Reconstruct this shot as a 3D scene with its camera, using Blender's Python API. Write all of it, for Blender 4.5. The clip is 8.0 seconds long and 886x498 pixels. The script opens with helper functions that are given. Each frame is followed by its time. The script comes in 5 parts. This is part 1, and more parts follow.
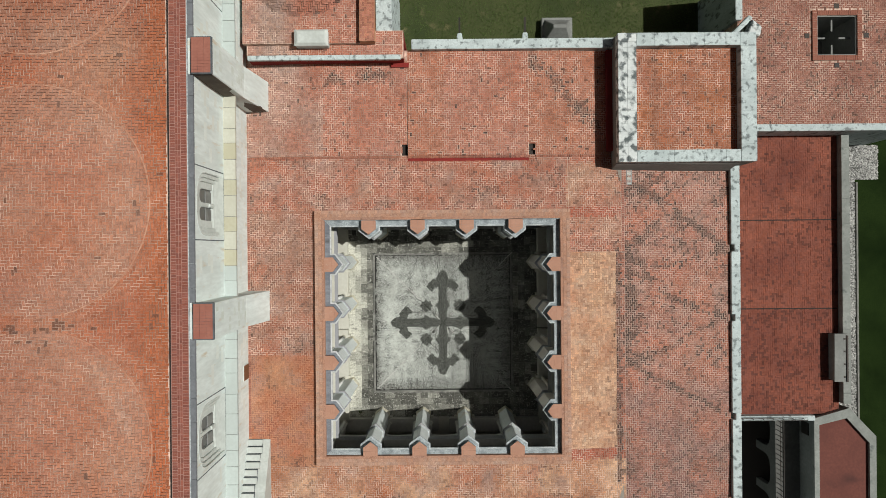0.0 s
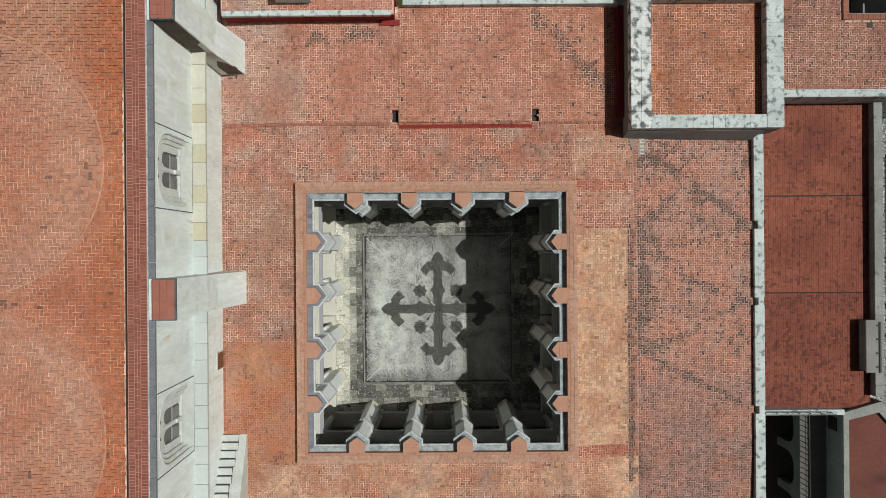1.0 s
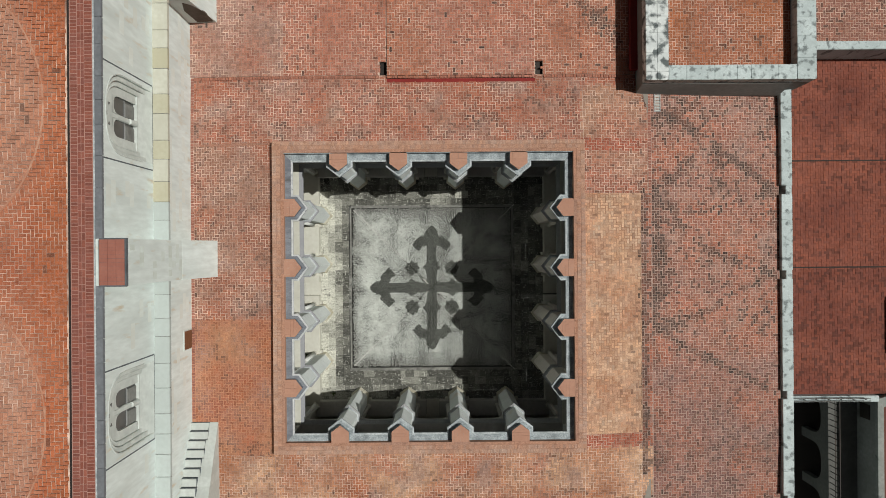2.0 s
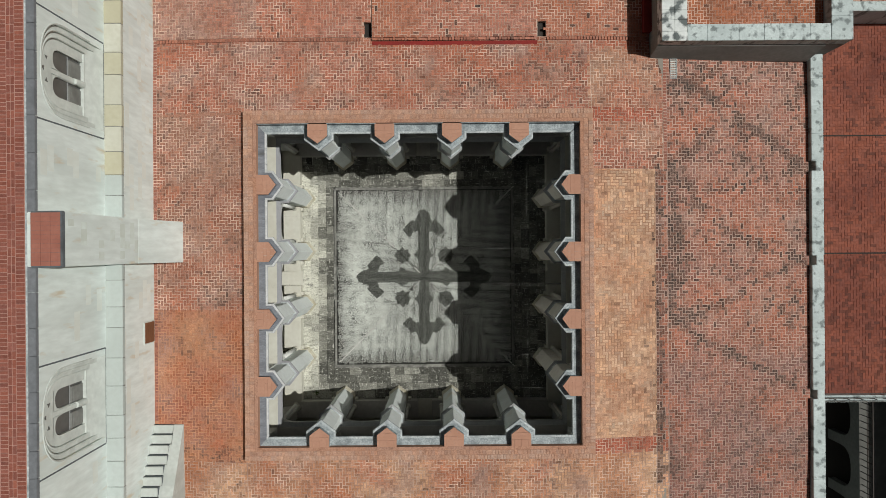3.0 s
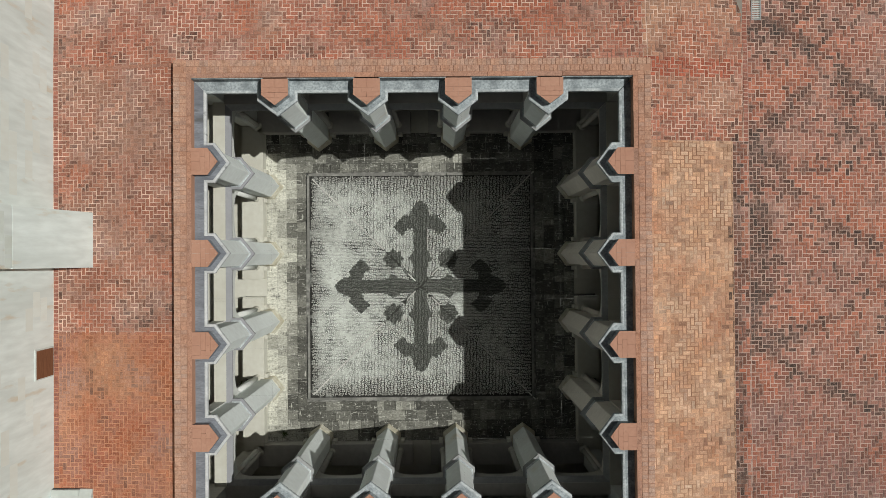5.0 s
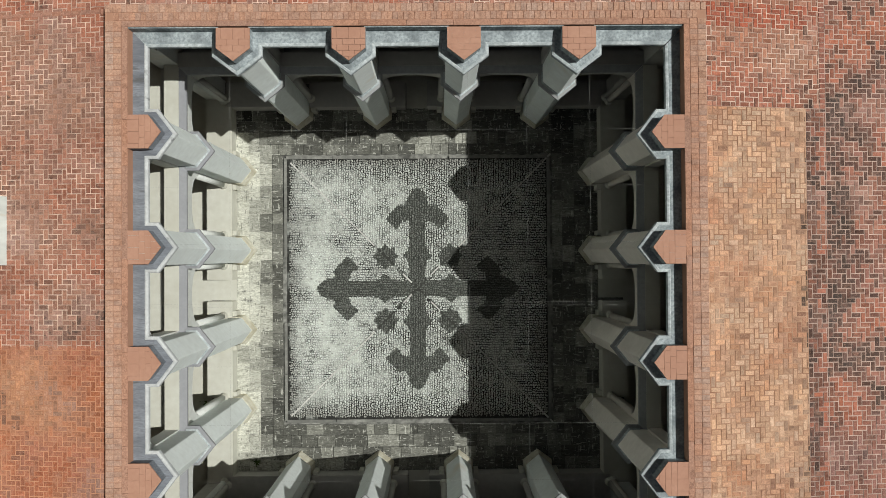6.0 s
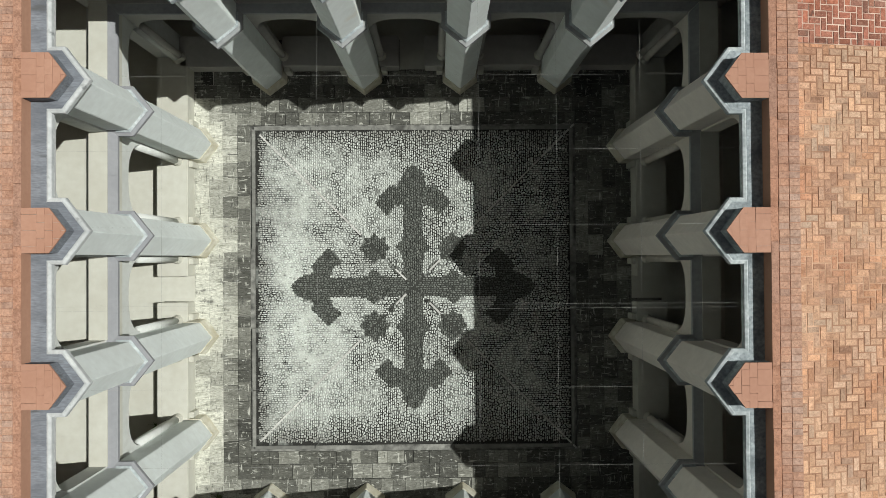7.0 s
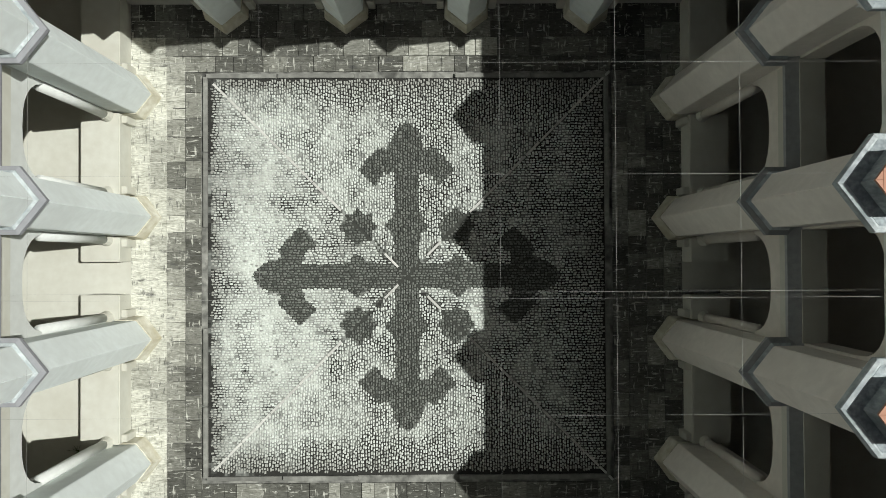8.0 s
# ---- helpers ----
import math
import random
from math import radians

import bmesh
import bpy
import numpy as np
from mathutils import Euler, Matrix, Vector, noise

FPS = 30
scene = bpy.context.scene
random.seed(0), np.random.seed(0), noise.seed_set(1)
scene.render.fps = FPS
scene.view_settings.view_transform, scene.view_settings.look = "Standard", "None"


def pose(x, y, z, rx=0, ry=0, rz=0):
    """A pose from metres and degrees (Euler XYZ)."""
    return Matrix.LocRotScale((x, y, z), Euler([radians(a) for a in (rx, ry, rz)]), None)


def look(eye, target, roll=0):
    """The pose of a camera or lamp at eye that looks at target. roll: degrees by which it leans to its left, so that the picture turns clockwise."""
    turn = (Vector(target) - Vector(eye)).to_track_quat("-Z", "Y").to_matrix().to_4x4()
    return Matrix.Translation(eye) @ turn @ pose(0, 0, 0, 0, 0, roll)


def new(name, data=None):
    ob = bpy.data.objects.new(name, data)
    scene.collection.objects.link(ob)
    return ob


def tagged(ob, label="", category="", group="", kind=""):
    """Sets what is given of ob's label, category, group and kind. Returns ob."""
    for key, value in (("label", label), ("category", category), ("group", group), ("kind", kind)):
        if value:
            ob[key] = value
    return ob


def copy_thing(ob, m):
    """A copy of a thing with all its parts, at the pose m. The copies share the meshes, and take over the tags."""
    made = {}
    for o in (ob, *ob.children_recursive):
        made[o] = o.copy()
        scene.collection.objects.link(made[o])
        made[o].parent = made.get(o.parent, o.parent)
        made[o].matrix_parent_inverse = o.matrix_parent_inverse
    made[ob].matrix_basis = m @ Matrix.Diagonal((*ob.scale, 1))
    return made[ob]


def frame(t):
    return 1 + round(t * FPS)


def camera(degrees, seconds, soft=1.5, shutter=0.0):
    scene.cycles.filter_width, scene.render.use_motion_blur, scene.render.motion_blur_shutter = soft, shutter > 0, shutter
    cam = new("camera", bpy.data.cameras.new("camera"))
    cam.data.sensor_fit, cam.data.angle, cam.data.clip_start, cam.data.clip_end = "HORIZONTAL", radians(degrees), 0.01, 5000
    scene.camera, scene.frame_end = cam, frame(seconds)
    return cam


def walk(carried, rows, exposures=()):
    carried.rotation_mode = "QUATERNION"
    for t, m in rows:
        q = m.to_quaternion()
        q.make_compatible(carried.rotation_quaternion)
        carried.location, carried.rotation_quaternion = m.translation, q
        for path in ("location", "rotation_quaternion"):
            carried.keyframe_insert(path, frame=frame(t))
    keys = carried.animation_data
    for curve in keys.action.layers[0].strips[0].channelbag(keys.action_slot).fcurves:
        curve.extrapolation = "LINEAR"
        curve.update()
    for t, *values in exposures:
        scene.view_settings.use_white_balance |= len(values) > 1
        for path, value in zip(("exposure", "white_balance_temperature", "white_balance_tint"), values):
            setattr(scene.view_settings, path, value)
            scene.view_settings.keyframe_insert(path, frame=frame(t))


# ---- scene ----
cam = camera(66.0, 8.0, soft=0.75)
PATH = [
    (0, 0.106, 4.815, 45.074, 0.003, -0.004, -0.501),
    (0.5, 0.295, 4.353, 43.37, -0.014, 0.021, -0.484),
    (1, 0.435, 3.631, 41.6, -0.036, 0.064, -0.437),
    (1.5, 0.502, 2.81, 39.825, 0.006, -0.01, -0.443),
    (3, 0.991, 1.359, 34.901, 0.039, -0.087, -0.429),
    (3.5, 1.005, 1.343, 33.288, 0.081, -0.123, -0.431),
    (4, 0.935, 1.272, 31.563, 0.323, -0.167, -0.438),
    (4.5, 0.857, 1.245, 29.611, 0.458, -0.287, -0.465),
    (6, 0.796, 1.037, 23.443, 0.679, -0.349, -0.404),
    (6.5, 0.833, 0.978, 21.42, 0.664, -0.268, -0.389),
    (7, 0.783, 0.802, 19.392, 0.689, -0.373, -0.392),
    (7.5, 0.74, 0.555, 17.335, 0.625, -0.486, -0.405),
    (8, 0.763, 0.372, 15.362, 0.73, -0.406, -0.322),
]
walk(cam, [(t, pose(*row)) for t, *row in PATH], exposures=[(0.0, -0.28, 6500, 7), (1.5, -0.38, 6500, 7), (3.5, -0.46, 6500, 7), (4.5, -0.47, 6500, 7), (6, -0.26, 6430, 5.5), (7, -0.13, 6370, 4.5), (8, 0.04, 6370, 4.5)])

# ---- world, sun and exposure ----
SUN = Vector((0.62, 0.055, 1.0)).normalized()
world = bpy.data.worlds.new("world")
scene.world = world
world.use_nodes = True
wn = world.node_tree.nodes
sky = wn.new("ShaderNodeTexSky")
sky.sky_type, sky.sun_disc = "NISHITA", False
sky.air_density, sky.dust_density, sky.ozone_density = 0.3, 6.0, 0.1
sky.sun_elevation = math.asin(SUN.z)
sky.sun_rotation = math.atan2(SUN.x, SUN.y)
world.node_tree.links.new(sky.outputs["Color"], wn["Background"].inputs["Color"])
wn["Background"].inputs["Strength"].default_value = 0.0208
sun = new("sun", bpy.data.lights.new("sun", "SUN"))
sun.data.energy, sun.data.angle, sun.data.color = 4.45, radians(0.53), (1.0, 0.972, 0.935)
sun.matrix_world = look(SUN * 60, (0, 0, 0))


# ---- materials ----
def material(name, base, dark, grain=14.0, patch=0.7, rough=0.85, bump=0.25, amount=0.5, streak=None, attr=False, island=0.0,
             stain=None, stain_at=0.6, stain_scale=0.5, stretch=(1, 1, 1), obj=0.0, metal=0.0, fleck=None, grime=False, scratch=0.0, speck=0.0):
    """Two scales of variation between base and dark, a third layer of stains, and fine relief."""
    m = bpy.data.materials.new(name)
    m.use_nodes = True
    nt = m.node_tree
    N, L = nt.nodes, nt.links
    bsdf = N["Principled BSDF"]
    bsdf.inputs["Roughness"].default_value = rough
    bsdf.inputs["Metallic"].default_value = metal
    bsdf.inputs["Specular IOR Level"].default_value = 0.25
    geo = N.new("ShaderNodeNewGeometry")
    mp = N.new("ShaderNodeMapping")
    mp.inputs["Scale"].default_value = stretch
    L.new(geo.outputs["Position"], mp.inputs["Vector"])

    def fbm(scale, detail=5.0):
        n = N.new("ShaderNodeTexNoise")
        n.inputs["Scale"].default_value, n.inputs["Detail"].default_value = scale, detail
        L.new(mp.outputs["Vector"], n.inputs["Vector"])
        return n.outputs["Fac"]

    def mix(fac, a, b, kind="MIX"):
        x = N.new("ShaderNodeMix")
        x.data_type, x.blend_type = "RGBA", kind
        for sock, v in ((x.inputs[0], fac), (x.inputs[6], a), (x.inputs[7], b)):
            if isinstance(v, (int, float)):
                sock.default_value = v
            elif isinstance(v, tuple):
                sock.default_value = (*v, 1) if len(v) == 3 else v
            else:
                L.new(v, sock)
        return x.outputs[2]

    def ramp(v, lo, hi):
        r = N.new("ShaderNodeMapRange")
        r.inputs[1].default_value, r.inputs[2].default_value = lo, hi
        L.new(v, r.inputs[0])
        return r.outputs[0]

    def times(v, k):
        t = N.new("ShaderNodeMath")
        t.operation = "MULTIPLY"
        L.new(v, t.inputs[0])
        t.inputs[1].default_value = k
        return t.outputs[0]

    fine, broad = fbm(grain), fbm(patch, 6.0)
    if attr:
        a = N.new("ShaderNodeAttribute")
        a.attribute_name = "tone"
        col = mix(times(ramp(fine, 0.3, 0.75), amount), a.outputs["Color"], dark, "MULTIPLY")
        col = mix(times(ramp(fbm(grain * 0.26), 0.5, 0.7), amount * 0.7), col, dark, "MULTIPLY")
    else:
        col = mix(times(ramp(fine, 0.3, 0.75), amount), base, dark)
        col = mix(times(ramp(broad, 0.42, 0.68), amount), col, dark)
    if grime:
        g = N.new("ShaderNodeMath")
        g.operation = "MULTIPLY_ADD"
        L.new(a.outputs["Alpha"], g.inputs[0])
        g.inputs[1].default_value = 0.5
        L.new(fbm(9.0, 9.0), g.inputs[2])
        col = mix(times(ramp(fbm(4.5, 7.0), 0.56, 0.66), 0.27), col, (0.50, 0.285, 0.20))
        col = mix(times(ramp(g.outputs[0], 0.68, 0.82), 0.66), col, (0.055, 0.045, 0.04))
    if island:
        rnd = geo.outputs["Random Per Island"]
        col = mix(times(rnd, island), col, dark)
    if obj:
        oi = N.new("ShaderNodeObjectInfo")
        col = mix(times(oi.outputs["Random"], obj), col, dark)
    if stain:
        s = fbm(stain_scale, 8.0)
        col = mix(ramp(s, stain_at, stain_at + 0.12), col, stain)
    if fleck:
        col = mix(ramp(fbm(fleck[2], 3.0), fleck[1], fleck[1] + 0.04), col, fleck[0])
    if speck:
        col = mix(times(ramp(fbm(38.0, 4.0), 0.53, 0.66), 0.8 * speck), col, (0.10, 0.06, 0.05))
        col = mix(times(ramp(fbm(27.0, 6.0), 0.55, 0.68), 0.75 * speck), col, (0.62, 0.38, 0.28))
    if scratch:
        for sx, sy, tint, lo in ((2.6, 16.0, (0.66, 0.66, 0.59), 0.615), (14.0, 3.0, (0.66, 0.66, 0.59), 0.615), (17.0, 4.0, (0.05, 0.05, 0.046), 0.6), (6.0, 9.0, (0.60, 0.60, 0.53), 0.63)):
            sm = N.new("ShaderNodeMapping")
            sm.inputs["Scale"].default_value = (sx, sy, 1)
            L.new(geo.outputs["Position"], sm.inputs["Vector"])
            sn = N.new("ShaderNodeTexNoise")
            sn.inputs["Scale"].default_value, sn.inputs["Detail"].default_value = 1.0, 5.0
            L.new(sm.outputs["Vector"], sn.inputs["Vector"])
            col = mix(times(ramp(sn.outputs["Fac"], lo, lo + 0.07), scratch), col, tint)
    L.new(col, bsdf.inputs["Base Color"])
    b = N.new("ShaderNodeBump")
    b.inputs["Strength"].default_value, b.inputs["Distance"].default_value = bump, 0.02
    L.new(fine, b.inputs["Height"])
    L.new(b.outputs["Normal"], bsdf.inputs["Normal"])
    return m


BRICK_WORN = material("worn_brick", (0.5, 0.5, 0.5), (0.62, 0.58, 0.56), grain=16, amount=0.7, attr=True, rough=0.9)
BRICK = material("brick", (0.5, 0.5, 0.5), (0.55, 0.50, 0.48), grain=20, amount=0.8, attr=True, rough=0.9, grime=True, speck=0.42)
MORTAR = material("mortar", (0.86, 0.66, 0.54), (0.25, 0.14, 0.10), grain=4, patch=0.8, amount=0.85)
MORTAR_DARK = material("mortar_gold", (0.66, 0.43, 0.29), (0.24, 0.12, 0.07), grain=3, patch=0.9, amount=0.9)
MORTAR_RED = material("mortar_red", (0.62, 0.33, 0.20), (0.34, 0.15, 0.085), grain=9, patch=0.5, amount=0.6)
MORTAR_TONED = material("mortar_stained", (0.5, 0.5, 0.5), (0.45, 0.40, 0.38), grain=6, amount=0.7, attr=True)
MORTAR_PALE = material("mortar_pale", (0.80, 0.64, 0.54), (0.24, 0.15, 0.12), grain=5, patch=0.9, amount=0.72)
RIM_BRICK = material("rim_brick", (0.33, 0.135, 0.092), (0.23, 0.09, 0.062), grain=12, patch=1.3, amount=0.7, obj=0.3)
RIM_JOINT = material("rim_joint", (0.44, 0.25, 0.17), (0.36, 0.19, 0.125), grain=12)
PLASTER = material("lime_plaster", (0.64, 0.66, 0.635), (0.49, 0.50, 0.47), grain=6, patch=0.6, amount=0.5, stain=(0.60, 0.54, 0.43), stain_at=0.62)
WHITE = material("white_wash", (0.62, 0.70, 0.695), (0.36, 0.42, 0.42), grain=8, patch=0.9, amount=0.6, obj=0.35, stain=(0.19, 0.22, 0.22), stain_at=0.535, stain_scale=2.4, stretch=(1.5, 1.5, 0.5))
LICHEN = material("lichened_stone", (0.78, 0.82, 0.80), (0.42, 0.46, 0.46), grain=7, patch=1.6, amount=0.45, obj=0.3, stain=(0.13, 0.15, 0.15), stain_at=0.48, stain_scale=2.6)
CHURCH = material("church_stucco", (0.79, 0.87, 0.845), (0.57, 0.63, 0.60), grain=3.4, patch=0.8, amount=0.65, stain=(0.62, 0.57, 0.45), stain_at=0.61, stain_scale=1.6, stretch=(1, 1.7, 0.4))
# The three ledge colours are darkened to offset the sun on its flat top
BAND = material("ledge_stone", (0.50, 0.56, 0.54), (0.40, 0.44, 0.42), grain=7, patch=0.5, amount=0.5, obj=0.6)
BLOCK = material("wall_block", (0.77, 0.85, 0.82), (0.66, 0.69, 0.63), grain=4, patch=0.9, amount=0.6, obj=0.6, stretch=(1, 1.7, 0.5))
BLOCK_GREEN = material("green_stained_block", (0.76, 0.85, 0.82), (0.56, 0.61, 0.55), grain=4, patch=0.9, amount=0.6, obj=0.6)
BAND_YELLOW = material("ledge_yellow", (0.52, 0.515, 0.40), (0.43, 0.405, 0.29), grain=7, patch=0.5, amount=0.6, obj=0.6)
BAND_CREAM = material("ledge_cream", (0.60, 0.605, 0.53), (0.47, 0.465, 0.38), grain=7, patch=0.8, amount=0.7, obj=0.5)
TRACERY = material("window_stone", (0.62, 0.665, 0.63), (0.44, 0.475, 0.45), grain=5, patch=1.6, amount=0.6)
EDGE_STONE = material("edge_stone", (0.23, 0.245, 0.265), (0.13, 0.14, 0.15), grain=9, patch=1.5, amount=0.7, obj=0.4)
EDGE = material("slate_edge", (0.15, 0.17, 0.185), (0.075, 0.085, 0.09), grain=9, patch=1.5, amount=0.7)
MORTAR_WALK = material("mortar_walk", (0.50, 0.30, 0.245), (0.30, 0.15, 0.12), grain=9, patch=0.5, amount=0.7)
CORNICE = material("cornice_stone", (0.47, 0.525, 0.545), (0.12, 0.14, 0.15), grain=16, patch=2.2, amount=0.8, stretch=(1, 1, 0.5))
# Gallery plaster is set darker than the arcade's so the interiors render dim
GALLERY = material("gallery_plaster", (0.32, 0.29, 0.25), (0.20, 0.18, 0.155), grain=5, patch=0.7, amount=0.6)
# Darker plaster copy for the shaded north and south, warmer ones for east bounce light
PLASTER_SHADED = material("lime_plaster_shaded", (0.46, 0.45, 0.42), (0.33, 0.32, 0.295), grain=6, patch=0.6, amount=0.6)
SHAFT_EAST = material("shaft_plaster_east", (0.84, 0.80, 0.73), (0.66, 0.62, 0.56), grain=6, patch=0.7, amount=0.5)
PLASTER_EAST = material("lime_plaster_east", (0.70, 0.66, 0.595), (0.54, 0.51, 0.455), grain=6, patch=0.6, amount=0.5)
SHAFT = material("shaft_plaster", (0.78, 0.83, 0.815), (0.62, 0.65, 0.63), grain=6, patch=0.7, amount=0.5, stain=(0.64, 0.60, 0.50), stain_at=0.64)
FASCIA = material("white_fascia", (0.80, 0.81, 0.79), (0.52, 0.53, 0.51), grain=12, patch=2.4, amount=0.4)
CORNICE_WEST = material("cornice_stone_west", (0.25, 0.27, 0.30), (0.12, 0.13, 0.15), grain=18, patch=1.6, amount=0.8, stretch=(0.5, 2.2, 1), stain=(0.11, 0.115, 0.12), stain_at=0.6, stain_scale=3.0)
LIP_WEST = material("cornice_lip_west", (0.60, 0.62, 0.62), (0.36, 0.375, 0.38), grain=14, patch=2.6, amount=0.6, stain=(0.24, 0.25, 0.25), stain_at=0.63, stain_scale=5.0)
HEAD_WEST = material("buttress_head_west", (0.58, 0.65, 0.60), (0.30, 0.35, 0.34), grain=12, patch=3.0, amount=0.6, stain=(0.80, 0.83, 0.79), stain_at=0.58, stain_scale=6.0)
STRING_WEST = material("string_stone_west", (0.30, 0.305, 0.32), (0.23, 0.235, 0.25), grain=10, patch=1.0, amount=0.5)
LIP = material("cornice_lip", (0.62, 0.67, 0.675), (0.22, 0.255, 0.27), grain=12, patch=2.4, amount=0.8)
STRING = material("string_stone", (0.36, 0.37, 0.37), (0.2, 0.21, 0.21), grain=10, patch=1.0, amount=0.5)
PLINTH = material("worn_plinth", (0.70, 0.69, 0.60), (0.40, 0.36, 0.24), grain=7, patch=1.8, amount=0.7)
LIME_DUST = material("lime_dust", (0.66, 0.66, 0.59), (0.28, 0.28, 0.25), grain=7, patch=1.4, amount=0.7, scratch=0.6)
STONE_FLOOR = material("flagstone", (0.25, 0.25, 0.22), (0.42, 0.42, 0.39), grain=26, amount=0.95, attr=True, stretch=(0.4, 1.3, 1), stain=(0.075, 0.075, 0.07), stain_at=0.62, stain_scale=5.0, fleck=((0.52, 0.53, 0.49), 0.67, 15.0), scratch=0.6)
FLOOR_JOINT = material("floor_joint", (0.34, 0.34, 0.31), (0.05, 0.05, 0.046), grain=6, patch=1.5, amount=0.8)
CREAM = material("cream_floor", (0.575, 0.575, 0.51), (0.46, 0.445, 0.375), grain=5, patch=0.8, amount=0.5)
PEBBLE = material("cobble", (0.74, 0.76, 0.71), (0.34, 0.35, 0.32), grain=20, patch=0.9, amount=0.32, island=0.4, attr=True, rough=0.7)
PEBBLE_BED = material("cobble_bed", (0.05, 0.05, 0.05), (0.6, 0.6, 0.58), grain=22, amount=0.5, attr=True)
CURB = material("curb_stone", (0.34, 0.34, 0.31), (0.12, 0.12, 0.11), grain=9, patch=1.4, amount=0.7, obj=0.5)
CURB_PALE = material("strip_stone", (0.70, 0.70, 0.66), (0.40, 0.39, 0.37), grain=9, patch=1.0, amount=0.7, obj=0.5)
RED_PAINT = material("red_paint", (0.27, 0.03, 0.025), (0.15, 0.02, 0.018), grain=10, patch=1.0, amount=0.5)
RED_SCREED = material("red_screed", (0.245, 0.082, 0.056), (0.16, 0.053, 0.038), grain=7, patch=0.6, amount=0.7, stain=(0.12, 0.045, 0.035), stain_at=0.6)
# This screed and GREY_COPING are darker: lens vignetting put into the colour
DARK_SCREED = material("dark_red_screed", (0.165, 0.058, 0.044), (0.11, 0.04, 0.032), grain=7, patch=0.6, amount=0.7, stain=(0.07, 0.03, 0.026), stain_at=0.6)
LOW_BRICK = material("worn_screed_brick", (0.5, 0.5, 0.5), (0.62, 0.58, 0.56), grain=7, amount=0.8, attr=True, rough=0.9, fleck=((0.07, 0.03, 0.025), 0.69, 8.0))
GREY_COPING = material("grey_coping", (0.33, 0.35, 0.325), (0.17, 0.183, 0.17), grain=8, patch=0.9, amount=0.6, obj=0.35, stain=(0.13, 0.145, 0.14), stain_at=0.6, stain_scale=2.2)
# Arcade stone darker than GREY_WALL, standing in for its deep shade
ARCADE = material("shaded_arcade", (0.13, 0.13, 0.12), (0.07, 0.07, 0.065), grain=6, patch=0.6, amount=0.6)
LAWN = material("lawn", (0.020, 0.036, 0.009), (0.005, 0.011, 0.003), grain=25, patch=0.35, amount=0.8, bump=0.8)
LAWN.node_tree.nodes["Principled BSDF"].inputs["Specular IOR Level"].default_value = 0.02
DARK_FILL = material("dark_fill", (0.025, 0.022, 0.02), (0.05, 0.035, 0.03), grain=20)
RIB = material("dome_mortar", (0.62, 0.39, 0.28), (0.40, 0.18, 0.11), grain=5, patch=0.6, amount=0.9)
STEP = material("step_stone", (0.60, 0.64, 0.61), (0.42, 0.45, 0.42), grain=7, patch=1.0, amount=0.6, obj=0.4)
CAP_RED = material("buttress_cap_brick", (0.40, 0.17, 0.125), (0.30, 0.115, 0.085), grain=9, patch=1.5, amount=0.7, obj=0.35)
SHADED_SKIN = material("shaded_skin_stone", (0.16, 0.135, 0.11), (0.09, 0.075, 0.06), grain=6, patch=1.2, amount=0.7, stain=(0.24, 0.22, 0.19), stain_at=0.62, stain_scale=2.0)
CAP_BRICK = material("cap_brick", (0.48, 0.275, 0.195), (0.39, 0.205, 0.14), grain=12, patch=1.3, amount=0.6, obj=0.35)
GRASS = material("grass", (0.075, 0.085, 0.03), (0.03, 0.045, 0.014), grain=25, patch=0.35, amount=0.8, bump=0.8, stain=(0.16, 0.14, 0.07), stain_at=0.6, stain_scale=0.8)
BLADE = material("grass_blade", (0.10, 0.14, 0.04), (0.04, 0.065, 0.015), grain=5, patch=0.5, amount=0.7, island=0.6)
GRAVEL = material("gravel", (0.72, 0.72, 0.69), (0.07, 0.07, 0.065), grain=25, patch=2, amount=0.25, island=0.9)
GRAVEL_BED = material("gravel_bed", (0.10, 0.10, 0.09), (0.04, 0.04, 0.036), grain=20)
GREY_WALL = material("grey_stucco", (0.26, 0.27, 0.255), (0.16, 0.165, 0.155), grain=6, patch=0.6, amount=0.6, stain=(0.12, 0.12, 0.11), stain_at=0.63)
WOOD = material("brown_wood", (0.22, 0.10, 0.05), (0.12, 0.05, 0.025), grain=8, patch=3, stretch=(1, 1, 6))
IRON = material("dark_iron", (0.03, 0.03, 0.03), (0.06, 0.045, 0.035), grain=30, rough=0.6, metal=0.6)
DARK_GLASS = material("window_pane", (0.12, 0.125, 0.12), (0.06, 0.064, 0.062), grain=4, rough=0.3, bump=0.02)
WIRE = material("wire", (0.34, 0.34, 0.33), (0.22, 0.22, 0.21), grain=30, rough=0.4)


# ---- mesh helpers ----
def part(name, bm, mat, parent=None, label="", smooth=False):
    """One mesh object from a bmesh, under parent if there is one."""
    bmesh.ops.recalc_face_normals(bm, faces=bm.faces)
    me = bpy.data.meshes.new(name)
    bm.to_mesh(me)
    bm.free()
    me.materials.append(mat)
    if smooth:
        me.polygons.foreach_set("use_smooth", [True] * len(me.polygons))
    ob = new(name, me)
    ob.parent = parent
    if label:
        tagged(ob, label)
    return ob


def raw(name, verts, faces, mat, parent=None, tones=None):
    """One mesh object from vertices and faces; tones: a colour for each face, and as a fourth number its grime."""
    me = bpy.data.meshes.new(name)
    me.from_pydata(verts, [], faces)
    me.materials.append(mat)
    if tones is not None:
        a = me.attributes.new("tone", "FLOAT_COLOR", "FACE")
        flat, t = np.zeros((len(faces), 4), np.float32), np.array(tones, np.float32)
        flat[:, :t.shape[1]] = t
        a.data.foreach_set("color", flat.ravel())
    ob = new(name, me)
    ob.parent = parent
    return ob


